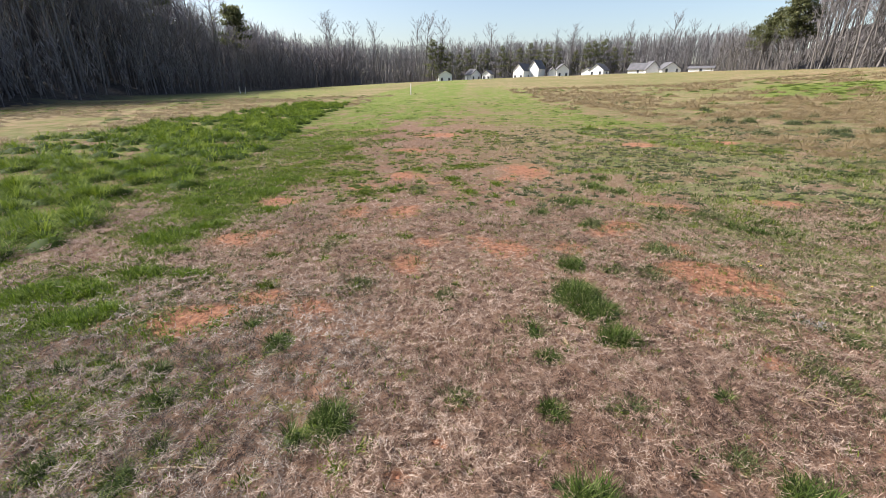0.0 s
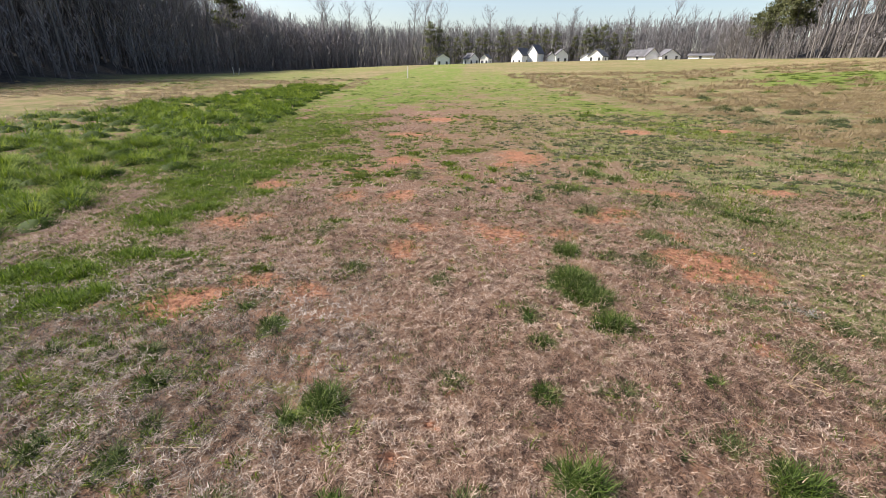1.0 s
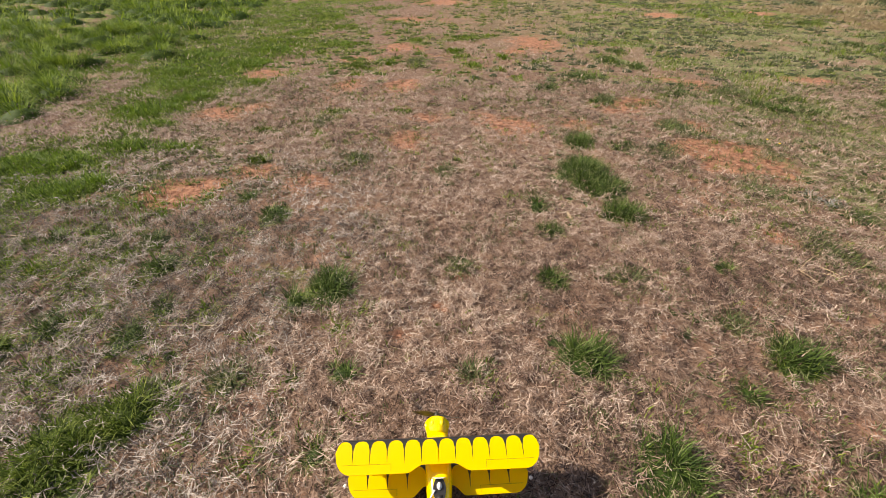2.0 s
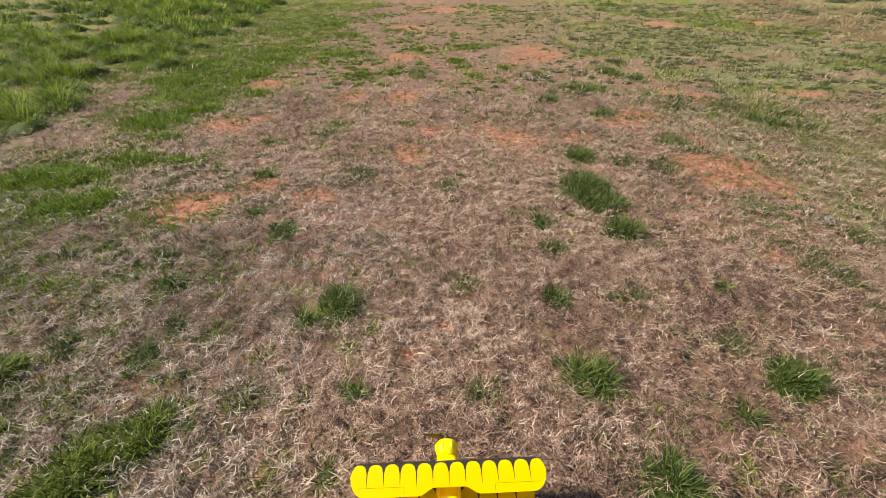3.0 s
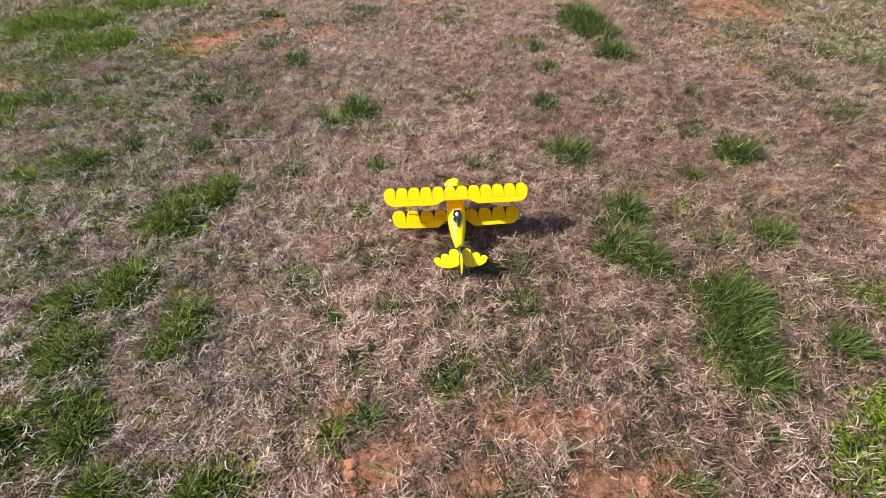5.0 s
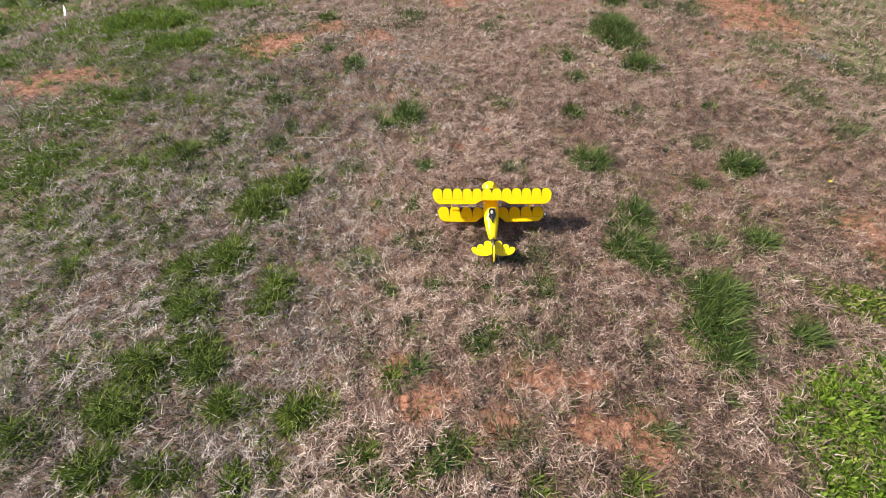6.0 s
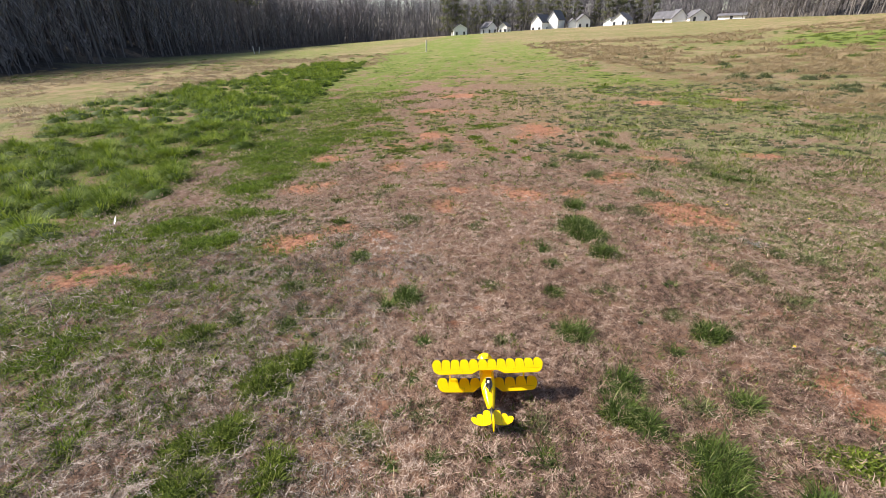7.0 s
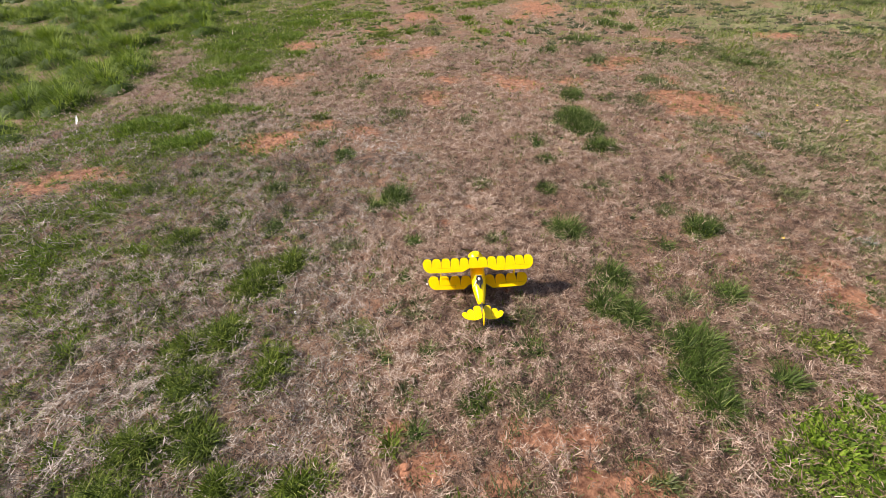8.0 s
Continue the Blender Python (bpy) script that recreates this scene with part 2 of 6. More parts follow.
def vnoise(x, y, cell, seed=0):
    """Smooth value noise, 0 to 1, on arrays."""
    x, y = np.asarray(x, float) / cell, np.asarray(y, float) / cell
    xi, yi = np.floor(x), np.floor(y)
    fx, fy = x - xi, y - yi
    fx, fy = fx * fx * (3 - 2 * fx), fy * fy * (3 - 2 * fy)

    def h(a, b):
        v = np.sin(a * 127.1 + b * 311.7 + seed * 74.7) * 43758.5453
        return v - np.floor(v)
    return (h(xi, yi) * (1 - fx) + h(xi + 1, yi) * fx) * (1 - fy) + (h(xi, yi + 1) * (1 - fx) + h(xi + 1, yi + 1) * fx) * fy


def fnoise(x, y, cell, seed=0, octaves=3):
    s, a, w = 0.0, 1.0, 0.0
    for k in range(octaves):
        s = s + a * vnoise(x, y, cell / 2 ** k, seed + 5 * k)
        w += a
        a *= 0.55
    return s / w


def smooth(a, b, v):
    u = np.clip((v - a) / (b - a), 0, 1)
    return u * u * (3 - 2 * u)


def mesh_np(name, verts, faces, material, tint=None):
    """A mesh from arrays; all faces have the same number of corners."""
    me = bpy.data.meshes.new(name)
    n, k = faces.shape
    me.vertices.add(len(verts))
    me.vertices.foreach_set("co", np.ascontiguousarray(verts, dtype=np.float32).ravel())
    me.loops.add(n * k)
    me.loops.foreach_set("vertex_index", np.ascontiguousarray(faces, dtype=np.int32).ravel())
    me.polygons.add(n)
    me.polygons.foreach_set("loop_start", np.arange(0, n * k, k, dtype=np.int32))
    me.polygons.foreach_set("loop_total", np.full(n, k, dtype=np.int32))
    me.materials.append(material)
    if tint is not None:
        me.attributes.new("tint", "FLOAT", "POINT").data.foreach_set("value", np.ascontiguousarray(tint, dtype=np.float32))
    me.update(calc_edges=True)
    me.validate()
    return me


def blades(base, az, lean, curl, length, width, tint, steps=2):
    """Arrays of strips: base (n,3); az, lean (0 upright), curl in radians."""
    n = len(base)
    side = np.stack([-np.sin(az), np.cos(az), np.zeros(n)], 1)
    p = base.copy()
    rows = []
    for k in range(steps + 1):
        w = width * (1.0, 0.85, 0.25)[k] if steps == 2 else width * (1.0, 0.95, 0.7, 0.15)[k] if steps == 3 else width * (1.0, 0.3)[k]
        rows.append(p - side * (w / 2)[:, None])
        rows.append(p + side * (w / 2)[:, None])
        a = lean + curl * (k + 0.5) / steps
        p = p + np.stack([np.cos(az) * np.sin(a), np.sin(az) * np.sin(a), np.cos(a)], 1) * (length / steps)[:, None]
    v = np.stack(rows, 1)
    m = 2 * (steps + 1)
    start = np.arange(n)[:, None] * m
    f = np.concatenate([start + np.array([[2 * k, 2 * k + 1, 2 * k + 3, 2 * k + 2]]) for k in range(steps)], 0)
    return v.reshape(-1, 3), f, np.repeat(tint, m)


def part(name, bm, material, parent, label="", smooth_it=False):
    me = bpy.data.meshes.new(name)
    bm.normal_update()
    bm.to_mesh(me)
    bm.free()
    me.materials.append(material)
    if smooth_it:
        for p in me.polygons:
            p.use_smooth = True
    ob = new(name, me)
    ob.parent = parent
    if label:
        tagged(ob, label)
    return ob


def box(bm, cx, cy, cz, sx, sy, sz, bevel=0.0):
    r = bmesh.ops.create_cube(bm, size=1.0, matrix=Matrix.Translation((cx, cy, cz)) @ Matrix.Diagonal((sx, sy, sz, 1)))
    if bevel:
        es = {e for v in r["verts"] for e in v.link_edges}
        bmesh.ops.bevel(bm, geom=list(es), offset=bevel, segments=2, affect="EDGES")


def rod(bm, a, b, r0, r1=None, sides=8):
    a, b = Vector(a), Vector(b)
    r1 = r0 if r1 is None else r1
    m = Matrix.Translation((a + b) / 2) @ (b - a).to_track_quat("Z", "Y").to_matrix().to_4x4()
    bmesh.ops.create_cone(bm, cap_ends=True, segments=sides, radius1=r0, radius2=r1, depth=(b - a).length, matrix=m)


def loft(bm, rings, caps=True):
    """Skin a list of closed rings of points, all alike in number."""
    made = [[bm.verts.new(p) for p in ring] for ring in rings]
    n = len(made[0])
    for a, b in zip(made, made[1:]):
        for i in range(n):
            bm.faces.new((a[i], a[(i + 1) % n], b[(i + 1) % n], b[i]))
    if caps:
        bm.faces.new(list(reversed(made[0])))
        bm.faces.new(made[-1])


def slab(bm, outline, top, thick):
    """A plate over an outline of (x, y); top(x, y) gives its upper face."""
    up = [bm.verts.new((x, y, top(x, y))) for x, y in outline]
    dn = [bm.verts.new((x, y, top(x, y) - thick)) for x, y in outline]
    n = len(up)
    bm.faces.new(up)
    bm.faces.new(list(reversed(dn)))
    for i in range(n):
        bm.faces.new((up[i], dn[i], dn[(i + 1) % n], up[(i + 1) % n]))


# ---------------------------------------------------------------- the lie of the land
EYE_Z = 1.585
BEARING = -1.4  # the woods and houses lie this many degrees round from the field's own axis


def edge_range(phi):
    """How far off the field ends, by bearing in degrees (0 ahead, right positive)."""
    return np.interp(phi, [-180, -90, -46, -28, -15, 0, 20, 30, 43, 90, 180], [50, 50, 58, 100, 150, 152, 145, 112, 78, 60, 50])


def land(x, y):
    """Height of the ground: flat at hand, falling to the left, rising to the right, wooded hill past the field."""
    x, y = np.asarray(x, float), np.asarray(y, float)
    r = np.hypot(x, y) + 1e-6
    phi = np.degrees(np.arctan2(x, y))
    u = np.clip(phi, -60, 60) / 45
    e = -0.202 * u ** 3 - 0.763 * u ** 2 + 1.809 * u + 0.358
    e = np.where(np.abs(phi) > 60, e * np.clip((180 - np.abs(phi)) / 120, 0, 1), e)
    R = edge_range(phi)
    top = EYE_Z + R * np.tan(np.radians(e))
    z = top * np.clip(r / R, 0, 1) ** 1.55
    out = np.clip(r - R, 0, None)
    past = np.clip(out, 0, 600)
    z = z + np.where(phi < -10, 0.22 * np.clip(past - 4, 0, 110) * smooth(-17, -36, phi), 0)
    z = z + np.clip(past, 0, 80) * np.tan(np.radians(e)) * smooth(-20, 0, phi) * 0.8 - 0.5 * smooth(0, 12, out)
    z = z + 0.16 * np.clip(past - 5, 0, 70) * smooth(31, 38, phi) * smooth(120, 90, phi)
    z = z + 0.07 * np.clip(r - 222, 0, 120) * smooth(-22, -12, phi) * smooth(60, 40, phi)
    z = z + 0.10 * (fnoise(x, y, 9.0, 3) - 0.5) * smooth(6, 25, r)
    return z + 0.036 * (fnoise(x, y, 0.42, 11) - 0.5) * smooth(60, 20, r)


# ---------------------------------------------------------------- what grows where: x, y, half width, half depth
LUSH_WEST = [(-1.29, 0.63, 0.17, 0.2), (-1.15, 0.78, 0.1, 0.12), (-1.30, 0.22, 0.13, 0.14), (-1.46, 0.12, 0.12, 0.12), (-0.98, 0.03, 0.10, 0.17),
             (-1.34, -0.08, 0.13, 0.12), (-1.24, -0.26, 0.11, 0.07), (-1.41, -0.38, 0.15, 0.12), (-1.43, -0.58, 0.17, 0.10), (-1.16, -0.34, 0.11, 0.11),
             (-0.99, -0.50, 0.08, 0.08), (-1.76, -0.71, 0.09, 0.09), (-1.40, -0.78, 0.12, 0.08), (-1.13, -0.77, 0.12, 0.06), (-0.68, -0.50, 0.09, 0.08),
             (-0.84, -0.76, 0.06, 0.06), (-1.95, 0.99, 0.13, 0.14)]
LUSH_EAST = [(0.80, 0.70, 0.10, 0.14), (0.74, 0.50, 0.12, 0.11), (0.84, 0.40, 0.10, 0.09), (1.40, 0.58, 0.11, 0.08), (1.09, 0.24, 0.17, 0.14), (1.05, 0.06, 0.14, 0.11),
             (1.06, -0.07, 0.11, 0.08), (1.42, 0.06, 0.08, 0.06), (0.97, 2.92, 0.20, 0.33), (1.08, 2.70, 0.16, 0.16), (1.05, 3.53, 0.13, 0.17), (1.10, 2.34, 0.17, 0.13),
             (0.61, 1.15, 0.13, 0.11), (1.50, 1.19, 0.13, 0.11), (-0.57, 1.52, 0.12, 0.14), (-0.72, 1.41, 0.06, 0.07), (0.56, 2.40, 0.05, 0.10)]
SMALL = [(-2.58, 1.64, 0.07, 0.10), (-1.79, 1.20, 0.08, 0.11), (-1.39, 1.16, 0.08, 0.12), (-1.34, 1.33, 0.06, 0.07), (1.21, 1.01, 0.05, 0.06), (0.31, 0.19, 0.07, 0.08),
         (0.00, -0.12, 0.06, 0.08), (-0.43, 0.10, 0.04, 0.04), (-0.23, 0.16, 0.04, 0.06), (-0.24, -0.26, 0.05, 0.05), (-0.40, 0.68, 0.04, 0.05), (-0.39, 1.02, 0.06, 0.05),
         (0.54, 1.67, 0.09, 0.10), (1.46, 1.80, 0.05, 0.07), (0.60, 2.11, 0.10, 0.09), (-1.14, 2.19, 0.10, 0.13), (-1.40, 2.41, 0.06, 0.07), (-1.98, 1.85, 0.07, 0.09),
         (-1.71, 1.87, 0.09, 0.08), (-1.54, 1.65, 0.10, 0.11), (-2.30, 1.86, 0.05, 0.08), (-0.44, -0.66, 0.06, 0.06), (-0.09, -0.60, 0.06, 0.09), (-0.30, -0.73, 0.06, 0.05)]
OUTER = [(-2.2, 0.88, 0.18, 0.13), (-2.77, 1.6, 0.27, 0.14), (-3.06, 1.27, 0.18, 0.13), (-2.79, 0.87, 0.26, 0.21), (-2.92, 0.66, 0.16, 0.22),
         (-3.32, 1.01, 0.12, 0.18), (-4.06, 1.98, 0.19, 0.13), (-2.2, 1.58, 0.08, 0.08), (-1.52, 1.53, 0.05, 0.05), (-1.25, 1.55, 0.05, 0.04),
         (-1.59, 3.02, 0.09, 0.06), (-1.26, 3.57, 0.09, 0.09), (-0.84, 3.01, 0.06, 0.05), (-1.14, 1.35, 0.06, 0.05), (-0.83, 1.18, 0.05, 0.05),
         (-2.77, 1.29, 0.19, 0.16), (-2.41, 1.63, 0.13, 0.08), (-3.12, 0.92, 0.1, 0.11), (-2.6, 1.16, 0.1, 0.07), (-1.75, 0.33, 0.05, 0.06)]
MID_EAST = [(0.99, 5.19, 0.18, 0.27), (1.53, 5.68, 0.35, 0.31), (2.09, 6.6, 0.22, 0.35), (2.36, 7.26, 0.19, 0.25), (2.41, 6.26, 0.16, 0.27),
            (2.43, 4.99, 0.17, 0.19), (2.66, 5.38, 0.15, 0.11), (3, 5.05, 0.12, 0.15), (3.22, 4.48, 0.21, 0.26), (3.51, 4.38, 0.17, 0.24),
            (3.09, 4.68, 0.17, 0.16), (3.53, 4.79, 0.23, 0.17), (4.47, 4.64, 0.17, 0.17), (6.26, 7.72, 0.23, 0.19), (6.49, 7.35, 0.25, 0.23),
            (6.84, 9.91, 0.31, 0.23), (0.75, 4.69, 0.1, 0.1), (1.43, 4.66, 0.1, 0.11), (1.95, 3.94, 0.12, 0.12), (1.38, 3.45, 0.1, 0.09),
            (2.21, 3.78, 0.07, 0.08)]
MID_WEST = [(0.02, 4.67, 0.07, 0.09), (-0.04, 8.21, 0.33, 0.31), (0.36, 8.48, 0.23, 0.2), (-0.17, 7.17, 0.2, 0.22), (0.17, 6.28, 0.13, 0.18),
            (0.59, 6.82, 0.14, 0.21), (0.5, 6.06, 0.1, 0.15), (0.71, 5.61, 0.09, 0.14), (1.04, 6.4, 0.13, 0.17), (-3.13, 10.52, 0.49, 0.78),
            (-2.45, 9.3, 0.33, 0.5), (-1.11, 6.34, 0.16, 0.18), (-1.72, 7.71, 0.22, 0.23), (-2.18, 6.91, 0.14, 0.28), (-1.41, 5.71, 0.13, 0.1),
            (-0.59, 4.22, 0.12, 0.09), (-1.24, 4.18, 0.18, 0.11), (-1.47, 3.94, 0.12, 0.09), (-1.61, 9.99, 0.27, 0.29), (-2.3, 12.23, 0.41, 0.34),
            (-0.85, 8, 0.15, 0.22)]
LANE_TURF = [(-3.27, 5.05, 0.40, 0.26), (-3.23, 4.13, 0.38, 0.32), (-2.75, 3.2, 0.29, 0.16), (-3.1, 2.83, 0.31, 0.20), (-2.76, 2.4, 0.29, 0.20),
             (-2.38, 3.17, 0.19, 0.10), (-3.09, 6.15, 0.40, 0.30), (-2.15, 7.54, 0.46, 0.34), (-2.54, 5.2, 0.17, 0.14), (-2.85, 3.70, 0.18, 0.12),
             (-3.44, 2.79, 0.20, 0.24), (-2.62, 2.55, 0.17, 0.12), (-3.11, 7.1, 0.42, 0.30), (-3.87, 6.56, 0.45, 0.34), (-3.07, 8.65, 0.36, 0.43),
             (-2.95, 4.55, 0.26, 0.18), (-3.75, 5.6, 0.35, 0.2)]
NEAR_WEEDS = [(-0.02, -0.55, 0.06, 0.05), (0.07, -0.07, 0.07, 0.05), (-0.38, -0.61, 0.06, 0.05), (-0.35, -0.32, 0.06, 0.04), (-0.18, -0.66, 0.06, 0.05),
              (-0.60, -0.46, 0.10, 0.09), (-0.89, -0.49, 0.07, 0.05), (-0.72, -0.70, 0.06, 0.05), (-1.67, -0.71, 0.08, 0.08), (-1.02, -0.76, 0.06, 0.05),
              (0.61, -0.61, 0.07, 0.05), (0.25, -0.65, 0.06, 0.04), (-1.79, 3.66, 0.13, 0.08), (-1.58, 3.01, 0.11, 0.08), (-1.47, 6.17, 0.28, 0.30)]
THIN = [(-0.30, -0.06, 0.05, 0.04), (-0.47, -0.23, 0.03, 0.04), (0.27, -0.10, 0.09, 0.06), (0.76, -0.08, 0.06, 0.05), (1.33, 1.38, 0.10, 0.07), (2.26, 1.61, 0.12, 0.13),
        (2.13, 2.01, 0.13, 0.17), (0.93, 1.70, 0.12, 0.07), (0.06, 1.75, 0.09, 0.08), (-1.14, 0.90, 0.06, 0.05), (-0.35, 0.42, 0.09, 0.07), (0.25, 0.38, 0.10, 0.09),
        (-0.61, 0.27, 0.10, 0.08), (1.12, 0.55, 0.12, 0.08), (2.58, 2.36, 0.06, 0.09), (2.79, 2.25, 0.11, 0.11), (2.11, 2.71, 0.11, 0.11), (1.70, 3.37, 0.13, 0.14),
        (1.46, 3.44, 0.09, 0.14), (-0.80, 3.08, 0.10, 0.15), (-0.08, 2.87, 0.09, 0.11), (0.18, -0.50, 0.08, 0.05), (1.45, 0.08, 0.06, 0.06), (0.75, -0.42, 0.08, 0.04)]
WEST_EDGE = [(-2.78, 0.68, 0.20, 0.18), (-2.38, 0.84, 0.24, 0.07), (-2.05, 0.63, 0.18, 0.07), (-2.49, 0.36, 0.20, 0.16), (-2.09, 0.07, 0.15, 0.10), (-1.65, 0.32, 0.08, 0.06), (-2.09, 0.35, 0.08, 0.06),
             (-2.13, -0.16, 0.08, 0.08), (-1.74, -0.42, 0.08, 0.09), (-1.76, 0.17, 0.09, 0.05), (-1.56, 0.54, 0.10, 0.06), (-1.32, -0.18, 0.05, 0.05), (-1.54, 0.88, 0.09, 0.07), (-2.13, 1.08, 0.09, 0.10),
             (-1.94, 0.71, 0.06, 0.08), (-1.73, 0.43, 0.07, 0.08), (-2.09, 1.56, 0.08, 0.09), (-2.40, 1.34, 0.10, 0.11)]
THIN_FAR = [(0.54, -0.66, 0.08, 0.05), (2.04, 3.91, 0.14, 0.20), (-1.32, 3.91, 0.09, 0.12), (1.60, 4.79, 0.10, 0.20), (7.36, 8.04, 0.84, 0.55),
            (3.06, 5.05, 0.21, 0.24), (-0.64, 6.39, 0.27, 0.28), (-1.89, 0.89, 0.12, 0.08), (-2.09, 0.08, 0.09, 0.05), (-0.85, 0.95, 0.1, 0.08), (0.15, 1.05, 0.07, 0.06)]
CLAY_STRONG = [(2.14, 3.43, 0.35, 0.24), (2.10, 3.13, 0.20, 0.14), (4.45, 11.15, 0.45, 0.42), (4.22, 5.65, 0.36, 0.28), (-0.72, 5.20, 0.25, 0.32),
               (-2.38, 4.10, 0.33, 0.25), (-1.95, 2.43, 0.28, 0.22), (-1.75, 2.57, 0.17, 0.14), (0.09, 1.65, 0.06, 0.03), (0.66, -0.45, 0.11, 0.10),
               (0.47, -0.42, 0.13, 0.08), (-1.54, 2.81, 0.20, 0.17), (-0.21, -0.41, 0.10, 0.07)]
CLAY_MID = [(-2.18, 4.31, 0.18, 0.14), (-1.07, 2.66, 0.18, 0.16), (-2.63, 5.63, 0.32, 0.32), (-1.38, 5.15, 0.24, 0.28), (-1.62, 6.59, 0.29, 0.23),
            (-0.99, 7.45, 0.39, 0.4), (1.20, 7.90, 0.50, 0.75), (0.81, 7.24, 0.19, 0.25), (-0.46, 3.52, 0.18, 0.26), (0.53, 3.95, 0.33, 0.28),
            (1.65, 4.55, 0.28, 0.26), (1.95, 4.68, 0.2, 0.2), (2.84, 5.40, 0.22, 0.26), (2.58, 5.62, 0.16, 0.2), (2.45, 3.08, 0.25, 0.26),
            (1.94, 2.13, 0.07, 0.12), (-0.2, 1.23, 0.06, 0.04), (-0.04, 1.42, 0.05, 0.03)]
CLAY_WORN = [(-2.51, 2.32, 0.11, 0.13), (-3.33, 1.87, 0.45, 0.15), (-3.6, 1.63, 0.3, 0.13), (1.97, 0.79, 0.18, 0.14), (2.01, 0.57, 0.16, 0.14),
             (2.1, 0.9, 0.1, 0.06), (-0.15, -0.37, 0.1, 0.09), (-0.33, -0.24, 0.09, 0.06), (0.25, -0.24, 0.16, 0.08), (0.46, -0.24, 0.11, 0.07),
             (0.12, -0.45, 0.12, 0.08), (-1.26, 10.46, 0.56, 0.38), (-0.74, 13.45, 0.8, 0.58), (0.24, 4.12, 0.18, 0.24), (-0.3, 4.09, 0.18, 0.16),
             (1.1, 3.98, 0.22, 0.18), (6.7, 11.3, 0.31, 0.45), (2.11, 3.99, 0.28, 0.2)]
CLAY_FAINT = [(-0.54, 10.11, 1.08, 1.05), (-0.14, 3.5, 0.58, 0.61), (0.69, 3.54, 0.37, 0.54), (1.67, 2.52, 0.34, 0.5), (1.83, 3.99, 0.28, 0.49),
              (-1.43, 4.64, 0.48, 0.45), (1.08, 1.56, 0.25, 0.2), (-0.52, 6.65, 0.55, 0.77), (-1.07, 2.53, 0.32, 0.26), (0.7, 0.37, 0.17, 0.11),
              (0.43, -0.2, 0.15, 0.06), (-0.21, 0.19, 0.13, 0.09), (-0.19, -0.2, 0.1, 0.06)]


def spots(x, y, rows, soft=0.55):
    """How far inside the patches of a list each place lies, 0 to 1."""
    x, y = np.asarray(x, float), np.asarray(y, float)
    wx = x + 0.10 * (fnoise(x, y, 0.22, 21) - 0.5)
    wy = y + 0.10 * (fnoise(x, y, 0.22, 22) - 0.5)
    best = np.zeros_like(wx)
    for cx, cy, rx, ry in rows:
        d = np.hypot((wx - cx) / (rx * 1.1), (wy - cy) / (ry * 1.1))
        best = np.maximum(best, 1 - smooth(1 - soft, 1 + soft * 0.6, d))
    return best


VERGE_Y = [1.2, 1.8, 2.7, 3.4, 4.4, 5.8, 7.5, 9.6, 13.0, 19.0, 25.0, 35.0, 48.0]
VERGE_IN = [-4.5, -4.25, -4.15, -3.9, -4.2, -4.4, -4.65, -4.85, -5.55, -6.8, -7.6, -9.2, -11.2]
VERGE_OUT = [-10.5, -10.6, -10.8, -11.0, -11.0, -11.1, -11.2, -11.4, -12.4, -13.0, -13.0, -13.2, -14.0]


def verge(x, y):
    """The strip of tall grass along the left of the mown lane; its lane side is a clean cut."""
    wob = 0.35 * (fnoise(x, y, 0.8, 31) - 0.5)
    inner = smooth(0.05, -0.30, x + wob - np.interp(y, VERGE_Y, VERGE_IN))
    outer = smooth(-1.2, 1.4, x + 3 * (fnoise(x, y, 2.2, 33) - 0.5) - np.interp(y, VERGE_Y, VERGE_OUT))
    return inner * outer * smooth(54, 34, y) * smooth(0.4, 1.6, y + 0.25 * (-4 - x))


def meadow_edge(y):
    """Where the tall tan meadow begins on the right."""
    return np.interp(y, [4, 8.3, 11.5, 13.3, 18.5, 25, 39, 104], [10.5, 10.0, 9.8, 9.0, 8.6, 8.0, 8.2, 9.3])


LANE_BARE = [(-4.31, 4.93, 0.43, 0.39), (-3.77, 3.38, 0.26, 0.48), (-3.77, 3.87, 0.24, 0.25), (-2.55, 4.35, 0.25, 0.14), (-2.75, 3.62, 0.30, 0.10), (-3.3, 3.55, 0.2, 0.12), (-2.7, 5.75, 0.3, 0.2)]


